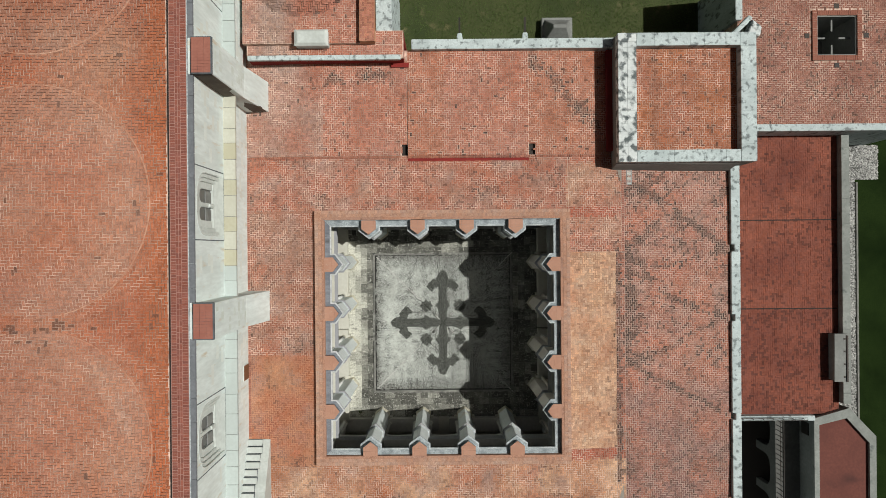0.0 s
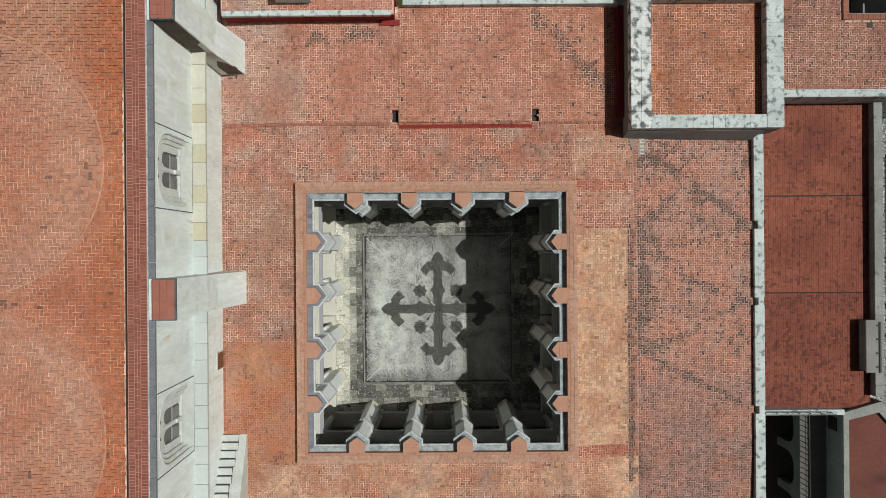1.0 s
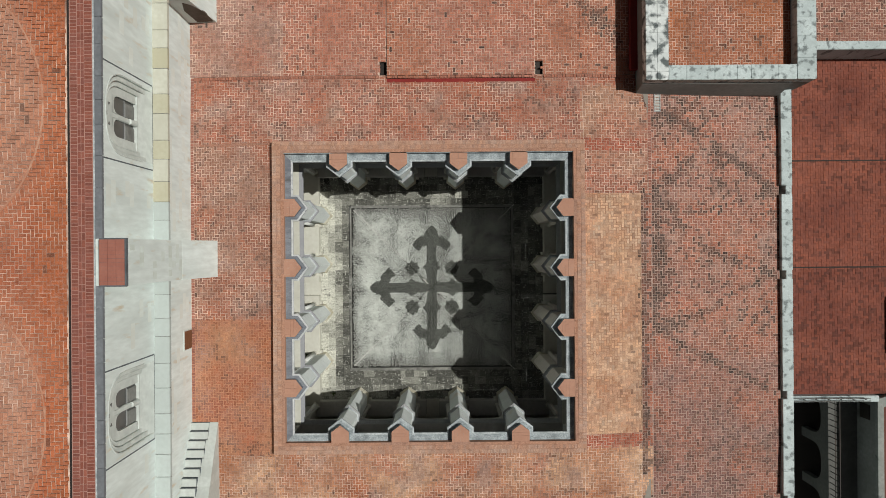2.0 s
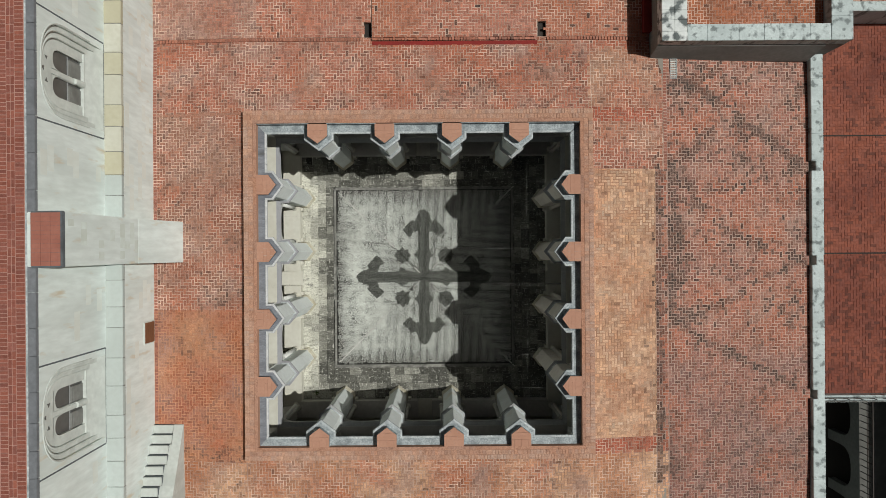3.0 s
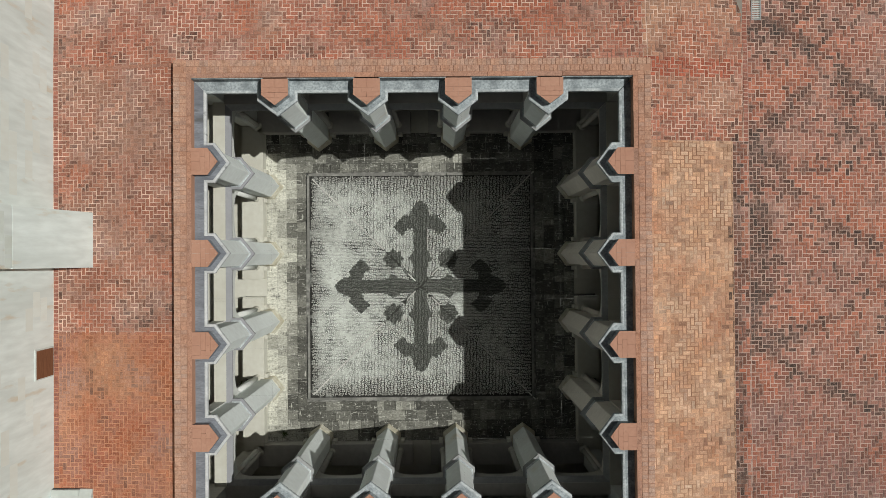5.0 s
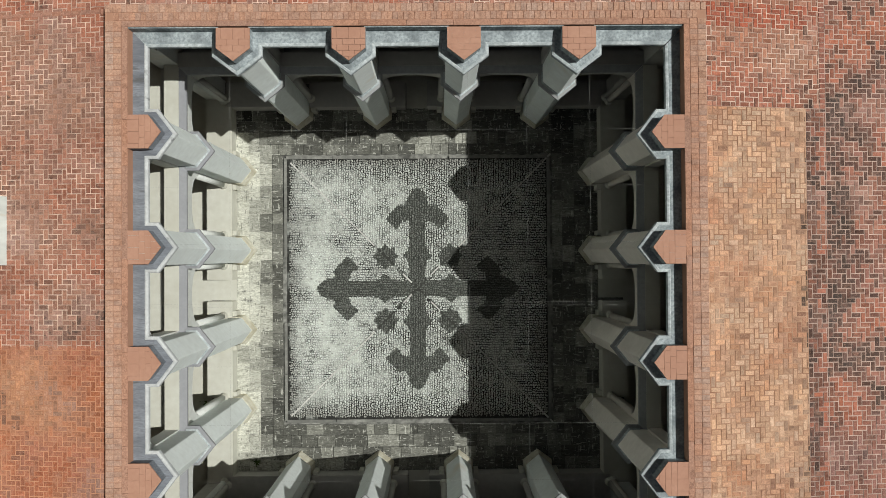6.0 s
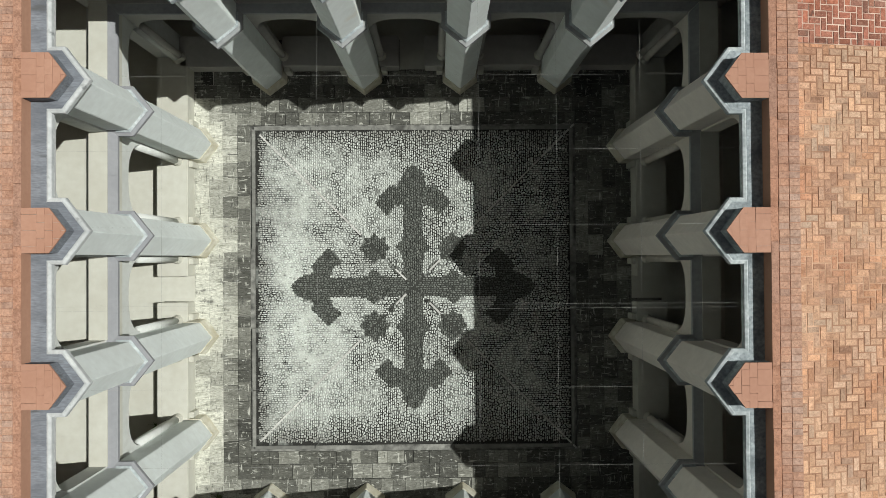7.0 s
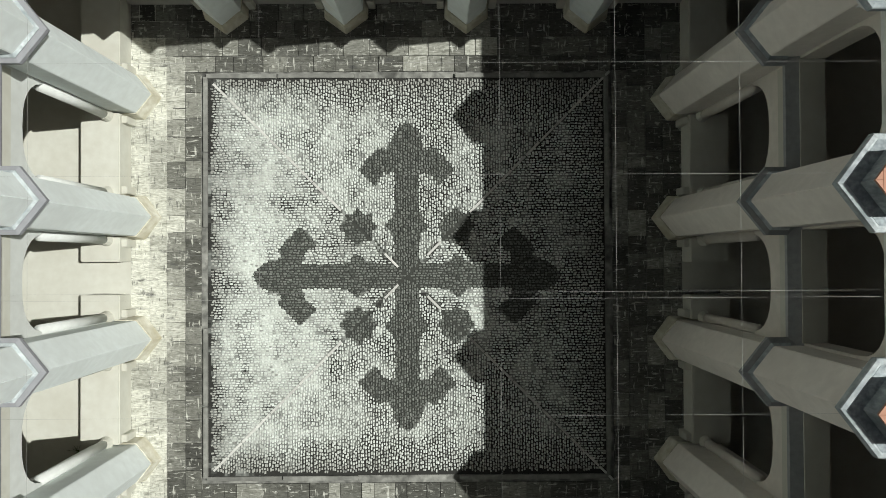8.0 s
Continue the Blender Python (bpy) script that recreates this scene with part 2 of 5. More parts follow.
def add_prism(bm, poly, z0, z1, top=None):
    """Upright prism over the polygon poly; top: another polygon for its upper face."""
    top = top or poly
    lo = [bm.verts.new((x, y, z0 if not callable(z0) else z0(x, y))) for x, y in poly]
    hi = [bm.verts.new((x, y, z1 if not callable(z1) else z1(x, y))) for x, y in top]
    n = len(poly)
    bm.faces.new(lo[::-1])
    bm.faces.new(hi)
    for i in range(n):
        bm.faces.new((lo[i], lo[(i + 1) % n], hi[(i + 1) % n], hi[i]))


def rect(x0, x1, y0, y1):
    return [(x0, y0), (x1, y0), (x1, y1), (x0, y1)]


def box(x0, x1, y0, y1, z0, z1, bevel=0.0):
    bm = bmesh.new()
    add_prism(bm, rect(x0, x1, y0, y1), z0, z1)
    if bevel:
        bmesh.ops.bevel(bm, geom=bm.edges[:], offset=bevel, segments=2, affect="EDGES")
    return bm


def prism(poly, z0, z1, top=None, bevel=0.0):
    bm = bmesh.new()
    add_prism(bm, poly, z0, z1, top)
    if bevel:
        bmesh.ops.bevel(bm, geom=bm.edges[:], offset=bevel, segments=2, affect="EDGES")
    return bm


def empty(name, label="", category="", group="", kind="", at=(0, 0, 0)):
    ob = new(name)
    ob.empty_display_size = 0.1
    ob.location = at
    return tagged(ob, label, category, group, kind)


# ---- levels of the place ----
CX, CY = 0.07, -0.04          # middle of the cloister court
RIM, RIM_Z = 6.495, 7.56        # inner edge and top of the brick rim round the court
WALL_X = -10.85                # face of the church wall
CHURCH_Z = 15.0
EAST_X = 16.4                  # inner edge of the east parapet


def roof_z(x, y):
    """The cloister roof falls a little away from the court."""
    return 7.1 + 0.2 * max(0, min(1, (10 - max(abs(x), abs(y))) / 3)) - 0.085 * max(0, x - 7.0) - 0.06 * max(0, -x - 7.0) - 0.035 * max(0, abs(y) - 7.0)


# ---- ground ----
bm = bmesh.new()
for x0, x1, y0, y1 in ((-400, 400, 16.0, 400), (-400, 400, -400, -30), (-400, 24.3, -30, -16), (-400, -24.2, -16, 16.0)):
    add_prism(bm, rect(x0, x1, y0, y1), -0.6, -0.1)
tagged(part("ground", bm, GRASS), "mown green and yellowish grass around the monastery", "ground", kind="structure")

tagged(part("lawn", box(27.4, 400, -30, 16.0, -0.6, -0.1), LAWN), "deep green clipped lawn east of the buildings", "lawn", kind="structure")

# ---- court floor ----
floor = part("floor", box(-10.2, 10.2, -10.2, 10.2, -0.3, -0.03), FLOOR_JOINT)
tagged(floor, "weathered grey flagstone floor of the cloister court", "floor", kind="structure")

# ---- cloister walls: four alike, two storeys of five arches between pointed buttresses ----
BAYS = (-4.05, -1.35, 1.35, 4.05)
FACE, BACK, BACK_UP = 6.42, 7.05, 6.80   # court face of the arcade wall, and its gallery faces below and above
SILL, STRING_Z, GALLERY_Z = 4.70, 4.62, 4.22


def pointed(u, half, foot, shoulder, tip):
    """Plan of a pointed buttress, from the wall (foot) to its shoulders and tip, in distances from the court's middle."""
    return [(u - half, foot), (u - half, shoulder), (u, tip), (u + half, shoulder), (u + half, foot)]


def arch(u0, u1, spring, rise, top, r0, r1, steps=14):
    """Wall over a basket arch between u0 and u1, from r0 (court side) to r1."""
    bm = bmesh.new()
    mid, half = (u0 + u1) / 2, (u1 - u0) / 2
    cols = []
    for i in range(steps + 1):
        a = math.pi * i / steps
        c = math.cos(a)
        u = mid - half * math.copysign(abs(c) ** 0.8, c)
        z = spring + rise * abs(math.sin(a)) ** 0.75
        cols.append([bm.verts.new(p) for p in ((u, r0, z), (u, r0, top), (u, r1, top), (u, r1, z))])
    for a, b in zip(cols, cols[1:]):
        for i in range(4):
            bm.faces.new((a[i], b[i], b[(i + 1) % 4], a[(i + 1) % 4]))
    bm.faces.new(cols[0])
    bm.faces.new(cols[-1][::-1])
    return bm


def strip(poly, prof, mitre=False):
    """A moulding: prof is a list of (outset, z) swept along the plan poly; outset goes towards the court (-y)."""
    bm = bmesh.new()
    n = len(poly)
    nrm = []
    for i in range(n):
        a, b = Vector(poly[max(i - 1, 0)]), Vector(poly[i])
        c = Vector(poly[min(i + 1, n - 1)])
        d1 = (b - a).normalized() if i else (c - b).normalized()
        d2 = (c - b).normalized() if i < n - 1 else d1
        n1, n2 = Vector((d1.y, -d1.x)), Vector((d2.y, -d2.x))
        v = n1 + n2
        nrm.append(v / max(0.35, v.dot(n1)))
    slant = lambda i, o: 0 if not mitre else o if i == 0 else -o if i == n - 1 else 0
    rings = [[bm.verts.new((poly[i][0] + slant(i, o) + nrm[i].x * o, poly[i][1] + nrm[i].y * o, z)) for o, z in prof] for i in range(n)]
    m = len(prof)
    for a, b in zip(rings, rings[1:]):
        for j in range(m):
            bm.faces.new((a[j], b[j], b[(j + 1) % m], a[(j + 1) % m]))
    bm.faces.new(rings[0])
    bm.faces.new(rings[-1][::-1])
    return bm


def cut(poly, x0, x1, y0, y1):
    """The part of a convex polygon inside a rectangle."""
    for axis, lim, sign in ((0, x0, 1), (0, x1, -1), (1, y0, 1), (1, y1, -1)):
        out = []
        for a, b in zip(poly, poly[1:] + poly[:1]):
            da, db = sign * (a[axis] - lim), sign * (b[axis] - lim)
            if da >= 0:
                out.append(a)
            if da * db < 0:
                t = da / (da - db)
                out.append((a[0] + t * (b[0] - a[0]), a[1] + t * (b[1] - a[1])))
        poly = out
        if len(poly) < 3:
            return []
    clean = [p for i, p in enumerate(poly) if math.hypot(p[0] - poly[i - 1][0], p[1] - poly[i - 1][1]) > 0.004]
    return clean


def wall_line(half, shoulder, tip, face, end):
    """Plan of the wall's court face along one side, round the four buttresses, from west to east."""
    pts = [(-end, face)]
    for u in BAYS:
        pts += [(u - half, face), (u - half, shoulder), (u, tip), (u + half, shoulder), (u + half, face)]
    return pts + [(end, face)]


def cloister_side():
    side = empty("wall_north", "pale plastered two-storey cloister wall with arches and pointed buttresses", "arcade wall", kind="structure")
    edges = [-FACE] + [e for u in BAYS for e in (u - 0.46, u + 0.46)] + [FACE]
    for i in range(0, 10, 2):
        u0, u1 = edges[i], edges[i + 1]
        part("upper_arch", arch(u0, u1, 6.05, 0.66, 7.05, FACE, BACK_UP), PLASTER, side)
        part("lower_arch", arch(u0, u1, 2.8, 0.85, 4.3, FACE, BACK), PLASTER, side)
        part("upper_parapet", box(u0, u1, FACE - 0.02, BACK_UP, 4.0, SILL), CREAM, side, "sunlit cream plaster sill")
        if i == 4:
            part("lower_parapet", box(u0, -0.36, FACE - 0.22, BACK, -0.02, 0.55, 0.02), CREAM, side)
            part("lower_parapet", box(0.36, u1, FACE - 0.22, BACK, -0.02, 0.55, 0.02), CREAM, side)
        else:
            part("lower_parapet", box(u0, u1, FACE - 0.22, BACK, -0.02, 0.55, 0.02), CREAM, side)
    for i in range(0, 10, 2):
        for u in (edges[i] + 0.045, edges[i + 1] - 0.045):
            bm = bmesh.new()
            bmesh.ops.create_cone(bm, cap_ends=True, segments=12, radius1=0.1, radius2=0.095, depth=2.5, matrix=pose(u, FACE + 0.06, 1.8))
            col = part("colonnette", bm, PLASTER, side, "slender round shaft at the arch", True)
            bm = bmesh.new()
            bmesh.ops.create_cone(bm, cap_ends=True, segments=12, radius1=0.15, radius2=0.11, depth=0.16, matrix=pose(u, FACE + 0.06, 0.63))
            part("base", bm, CREAM, col)
    for u in BAYS:
        part("pier", box(u - 0.46, u + 0.46, FACE, BACK_UP, -0.02, 7.05), PLASTER, side)
        b = part("buttress", prism(pointed(u, 0.42, FACE, 5.94, 5.60), 0.3, 7.05, bevel=0.012), SHAFT, side)
        part("plinth", prism(pointed(u, 0.50, FACE, 5.87, 5.50), -0.02, 0.36, pointed(u, 0.435, FACE, 5.93, 5.585), bevel=0.015), PLINTH, b, "worn yellowish stone plinth")
        for w0, w1 in ((-0.66, -0.50), (0.50, 0.66)):
            part("jamb_base", box(u + w0, u + w1, FACE - 0.34, FACE - 0.21, -0.02, 0.46, 0.012), CREAM, b, "low cream block beside the plinth")
        part("head", prism(pointed(u, 0.388, RIM + 0.02, 6.036, 5.74), 7.03, RIM_Z - 0.03, bevel=0.008), CORNICE, b, "grey weathered stone head")
        rows = [5.68, 5.82, 5.96, 6.1, 6.24, 6.51]
        for j, (ra, rb) in enumerate(zip(rows, rows[1:])):
            for ua, ub in (((-0.43, -0.14), (-0.14, 0.14), (0.14, 0.43)) if j % 2 else ((-0.43, -0.28), (-0.28, 0.0), (0.0, 0.28), (0.28, 0.43))):
                poly = cut(pointed(u, 0.394, RIM + 0.02, 6.03, 5.73), u + ua + 0.002, u + ub - 0.002, ra + 0.002, rb - 0.002)
                if len(poly) > 2:
                    part("cap_brick", prism(poly, RIM_Z - 0.035, RIM_Z + random.uniform(-0.006, 0.004)), CAP_BRICK, b)
    part("corner_pier", box(FACE, BACK, FACE, BACK, -0.02, 7.05), PLASTER, side)
    # cornice below the brick rim and string course between the storeys
    ledge = wall_line(0.394, 6.03, 5.73, 6.365, 6.365)
    part("moulding", strip(ledge, [(-0.15, 6.70), (0.0, 6.72), (0.035, 6.80), (0.045, 6.90), (0.085, 6.92), (0.10, 7.0), (0.15, 7.03), (0.165, 7.095), (-0.15, 7.097)], True), FASCIA, side, "white-washed moulding under the cornice")
    part("cornice", strip(ledge, [(-0.26, 7.095), (0.125, 7.095), (0.125, 7.25), (-0.26, 7.29)], True), CORNICE, side, "blue-grey weathered stone cornice")
    part("cornice_lip", strip(ledge, [(0.124, 7.1), (0.185, 7.1), (0.205, 7.13), (0.205, 7.215), (0.195, 7.235), (0.15, 7.252), (0.124, 7.245)], True),
         LIP, side, "pale chipped lip of the cornice")
    band = wall_line(0.42, 5.94, 5.60, FACE - 0.09, FACE - 0.09)
    part("string_course", strip(band, [(-0.1, 4.36), (0.05, 4.42), (0.12, 4.54), (0.12, 4.62), (-0.1, 4.69)], True), STRING, side, "grey stone string course")
    for u in BAYS:
        part("string_fillet", strip(pointed(u, 0.421, FACE - 0.2, 5.939, 5.599), [(-0.04, 4.62), (0.04, 4.648), (0.045, 4.668), (-0.04, 4.73)]), LIP, side, "pale weathered edge")
    part("rim_face", strip(wall_line(0.389, 6.035, 5.735, 6.515, 6.515), [(-0.03, 7.09), (0.0, 7.09), (0.0, RIM_Z - 0.04), (-0.03, RIM_Z - 0.04)], True), CORNICE, side)
    return side


side = cloister_side()
side.location = (CX, CY - 0.045, 0)
sides = {"wall_north": side}
for k, name, dy in ((1, "wall_west", 0), (2, "wall_south", 0), (3, "wall_east", -0.07)):
    sides[name] = copy_thing(side, pose(CX, CY + dy, 0, 0, 0, 90 * k))
    sides[name].name = name
# the west cornice is the most weathered; east bounce light and north-south shade are coloured in
SHADED = {kind: PLASTER_SHADED for kind in ("upper_arch", "lower_arch", "pier", "colonnette", "lower_parapet", "upper_parapet", "corner_pier")}
WORN = {"wall_north": SHADED, "wall_south": SHADED,
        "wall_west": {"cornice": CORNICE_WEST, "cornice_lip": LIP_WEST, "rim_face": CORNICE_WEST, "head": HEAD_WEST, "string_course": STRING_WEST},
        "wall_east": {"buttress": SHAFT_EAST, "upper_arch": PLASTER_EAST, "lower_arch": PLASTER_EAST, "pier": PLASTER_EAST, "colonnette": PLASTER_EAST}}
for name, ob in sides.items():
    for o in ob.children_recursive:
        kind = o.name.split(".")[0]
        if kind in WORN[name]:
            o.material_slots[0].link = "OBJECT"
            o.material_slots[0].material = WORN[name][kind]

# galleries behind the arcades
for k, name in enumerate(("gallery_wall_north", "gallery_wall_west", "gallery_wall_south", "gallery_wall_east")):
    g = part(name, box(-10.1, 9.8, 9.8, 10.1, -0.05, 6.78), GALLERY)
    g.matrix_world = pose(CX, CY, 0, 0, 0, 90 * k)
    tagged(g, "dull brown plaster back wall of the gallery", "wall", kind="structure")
bm = bmesh.new()
for r in (rect(-9.8, 9.8, BACK_UP, 9.8), rect(-9.8, 9.8, -9.8, -BACK_UP), rect(-9.8, -BACK_UP, -BACK_UP, BACK_UP), rect(BACK_UP, 9.8, -BACK_UP, BACK_UP)):
    add_prism(bm, [(x + CX, y + CY) for x, y in r], 4.0, GALLERY_Z)
tagged(part("floor_upper", bm, CREAM), "cream plastered floor of the upper gallery", "floor", kind="structure")
bm = bmesh.new()
for r in (rect(-9.8, 9.8, BACK + 0.01, 9.8), rect(-9.8, 9.8, -9.8, -BACK - 0.01), rect(-9.8, -BACK - 0.01, -BACK, BACK), rect(BACK + 0.01, 9.8, -BACK, BACK)):
    add_prism(bm, [(x + CX, y + CY) for x, y in r], -0.02, 0.0)
tagged(part("floor_lower", bm, CREAM), "cream floor of the lower gallery", "floor", kind="structure")

# dark ceiling slab added to hide the roof's pale underside and stop light leaks
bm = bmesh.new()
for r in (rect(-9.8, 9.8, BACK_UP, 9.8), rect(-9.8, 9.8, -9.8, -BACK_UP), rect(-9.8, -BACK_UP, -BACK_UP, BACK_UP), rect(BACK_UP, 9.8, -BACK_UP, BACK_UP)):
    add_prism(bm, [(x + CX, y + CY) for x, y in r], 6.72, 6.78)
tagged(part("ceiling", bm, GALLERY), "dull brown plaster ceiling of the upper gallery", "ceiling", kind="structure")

# ---- cloister roof slab, with the court's opening ----
def sheet(name, x0, x1, y0, y1, zf, thick, mat, parent=None, n=8):
    """A slab whose top follows zf(x, y)."""
    bm = bmesh.new()
    xs, ys = np.linspace(x0, x1, n + 1), np.linspace(y0, y1, n + 1)
    g = [[bm.verts.new((x, y, zf(x, y))) for y in ys] for x in xs]
    for i in range(n):
        for j in range(n):
            bm.faces.new((g[i][j], g[i + 1][j], g[i + 1][j + 1], g[i][j + 1]))
    ret = bmesh.ops.extrude_face_region(bm, geom=bm.faces[:])
    for v in ret["geom"]:
        if isinstance(v, bmesh.types.BMVert):
            v.co.z -= thick
    return part(name, bm, mat, parent)


NORTH_Y = 10.05                # edge of the raised north terrace
bed_z = lambda x, y: roof_z(x, y) - 0.008
roof = empty("roof", "cloister roof paved with red herringbone bricks, stained by water", "roof", kind="structure")
R = 6.8
for x0, x1, y0, y1, mat in ((WALL_X - 0.5, CX - R, -16, -7.2, MORTAR), (WALL_X - 0.5, CX - R, -7.2, -1.05, MORTAR_RED), (WALL_X - 0.5, CX - R, -1.05, NORTH_Y, MORTAR), (CX - R, CX + R, CY + R, NORTH_Y, MORTAR), (CX - R, CX + R, -16, CY - R, MORTAR),
                            (CX + R, 10.3, -16, NORTH_Y, MORTAR), (10.3, EAST_X, -16, NORTH_Y, MORTAR_PALE)):
    sheet("mortar_bed", x0, x1, y0, y1, bed_z, 0.3, mat, roof, n=64)
# north terrace, its middle raised above a red riser
N_IN = (-1.8, 4.95)


def north_z(x, y):
    z = roof_z(x, NORTH_Y) + 0.05
    return z + 0.07 * (1 - (y - NORTH_Y) / 7) if N_IN[0] < x < N_IN[1] else z


for x0, x1, y0 in ((WALL_X - 0.5, N_IN[0] - 0.34, NORTH_Y), (N_IN[0] - 0.34, N_IN[0] - 0.001, NORTH_Y + 0.62), (N_IN[0] + 0.001, N_IN[1] - 0.001, NORTH_Y - 0.02),
                   (N_IN[1] + 0.001, N_IN[1] + 0.36, NORTH_Y + 0.62), (N_IN[1] + 0.36, 9.7, NORTH_Y)):
    sheet("terrace_bed", x0, x1, y0 + 0.002, 15.9, lambda x, y: north_z(x, y) - 0.008, 0.5, MORTAR, roof, n=6)
part("riser", box(N_IN[0], N_IN[1], NORTH_Y - 0.34, NORTH_Y - 0.165, 6.9, roof_z(0, NORTH_Y) + 0.03, 0.008), RED_PAINT, roof, "red-painted riser of the terrace")
part("gutter", box(N_IN[0] - 0.34, N_IN[1] + 0.36, NORTH_Y + 0.0, NORTH_Y + 0.62, 6.5, 6.85), IRON, roof, "dark drain hole")

# ---- brick rim round the court ----
rim = empty("court_rim", "raised rim of red bricks round the cloister court", "rim", kind="structure")
for k in range(4):
    o = part("rim_core", prism([(-7.025, 7.025), (-6.502, 6.502), (6.502, 6.502), (7.025, 7.025)], 7.0, RIM_Z - 0.012), RIM_JOINT, rim)
    o.matrix_world = pose(CX, CY, 0, 0, 0, 90 * k)

# ---- parapets, towers and neighbouring roofs ----
def parapet(name, x0, x1, y0, y1, z0, z1, label, mat=WHITE):
    return tagged(part(name, box(x0, x1, y0, y1, z0, z1, 0.025), mat), label, "parapet", kind="structure")


pe = empty("parapet_east", "low white-washed parapet with grey weather stains and drain holes", "parapet", kind="structure")
part("core", box(EAST_X + 0.2, EAST_X + 0.5, -16, 9.5, 0, 6.5, 0.02), WHITE, pe)
ys = [-16, -9.85, -9.45, -4.98, -4.6, 0.6, 0.99, 4.53, 4.93, 9.5]
for y0, y1 in zip(ys[::2], ys[1::2]):
    n = max(1, round((y1 - y0) / 1.2))
    for i in range(n):
        d = (y1 - y0) / n
        part("coping_stone", box(EAST_X, EAST_X + 0.51, y0 + i * d + 0.004, y0 + (i + 1) * d - 0.004, 5.9, 6.51 + random.uniform(0, 0.02), 0.015), WHITE, pe)
parapet("parapet_north", -1.55, 9.7, 15.85, 16.4, -0.1, 7.45, "low white-washed parapet above the garden")

tower = empty("tower", "square roof block with broad white lichen-stained parapet and brick floor", "tower", kind="structure")
part("body", box(9.6, 17.05, 9.4, 16.35, -0.1, 7.85), GREY_WALL, tower, "grey stuccoed tower walls")
def stones(name, parent, x0, x1, y0, y1, z0, z1, size, mat, rnd, across=1):
    """A coping laid of single stones along its longer side, a few millimetres out of line."""
    lx, ly = x1 - x0, y1 - y0
    n = max(1, round(max(lx, ly) / size))
    cuts = [0] + sorted((i + rnd.uniform(-0.2, 0.2)) / n for i in range(1, n)) + [1]
    for c in range(across):
        for a, b in zip(cuts, cuts[1:]):
            if lx >= ly:
                q = (x0 + a * lx + 0.003, x0 + b * lx - 0.003, y0 + c * ly / across + 0.003, y0 + (c + 1) * ly / across - 0.003)
            else:
                q = (x0 + c * lx / across + 0.003, x0 + (c + 1) * lx / across - 0.003, y0 + a * ly + 0.003, y0 + b * ly - 0.003)
            part(name, box(*q, z0, z1 + rnd.uniform(-0.008, 0.008), 0.012), mat, parent)


part("red_foot", box(9.28, 9.6, 10.2, 15.8, 6.7, 7.15), RED_PAINT, tower, "red-painted foot of the wall")
bm = bmesh.new()
v = [[bm.verts.new((x, y, z)) for y, z in ((9.402, 5.6), (9.402, 7.84), (9.36, 7.84), (9.12, 6.5), (9.12, 5.6))] for x in (9.6, 16.3)]
bm.faces.new(v[0])
bm.faces.new(v[1][::-1])
for i in range(5):
    bm.faces.new((v[0][i], v[0][(i + 1) % 5], v[1][(i + 1) % 5], v[1][i]))
part("battered_foot", bm, GREY_WALL, tower, "grey wall face that spreads towards its foot")
tr = random.Random(3)
for x0, x1, y0, y1, k in ((9.6, 10.6, 9.4, 16.35, 2), (16.2, 17.05, 9.4, 16.35, 1), (10.6, 16.2, 9.4, 10.05, 1), (10.6, 16.2, 15.65, 16.35, 1)):
    stones("coping_stone", tower, x0, x1, y0, y1, 7.85, 8.42, 0.42 if k == 2 else 0.9, LICHEN if k == 2 else WHITE, tr, k)
part("floor_bed", box(10.6, 16.2, 10.05, 15.65, 7.84, 7.862), MORTAR, tower)

church = empty("church_wall", "tall cream church wall with worn stucco and three traceried windows", "wall", kind="structure")
WINDOWS = (18.45, 7.0, -3.68)
W_HALF, W_LOW, W_TOP = 1.65, 10.93, 14.96
part("wall_body", box(WALL_X - 1.1, WALL_X, -14, 21, -0.1, W_LOW), CHURCH, church)
for y0, y1 in zip([-14] + [c + W_HALF for c in WINDOWS[::-1]], [c - W_HALF for c in WINDOWS[::-1]] + [21]):
    part("wall_body", box(WALL_X - 1.1, WALL_X, y0, y1, W_LOW, W_TOP), CHURCH, church)

for x0, x1, y0, y1 in ((-24.4, -23.9, -14, 21), (-23.9, WALL_X - 1.1, -14, -13.5), (-23.9, WALL_X - 1.1, 20.5, 21)):
    part("back_wall", box(x0, x1, y0, y1, -0.1, 14.9), CHURCH, church)


def slope_sill(half, z0, z1, depth):
    """A sill that rises from the wall's face to the back of the recess."""
    bm = bmesh.new()
    v = [[bm.verts.new((u, r, z)) for r, z in ((-0.001, z0), (-0.001, z0 + 0.05), (-depth, z1), (-depth, z0))] for u in (-half, half)]
    bm.faces.new(v[0])
    bm.faces.new(v[1][::-1])
    for i in range(4):
        bm.faces.new((v[0][i], v[0][(i + 1) % 4], v[1][(i + 1) % 4], v[1][i]))
    return bm


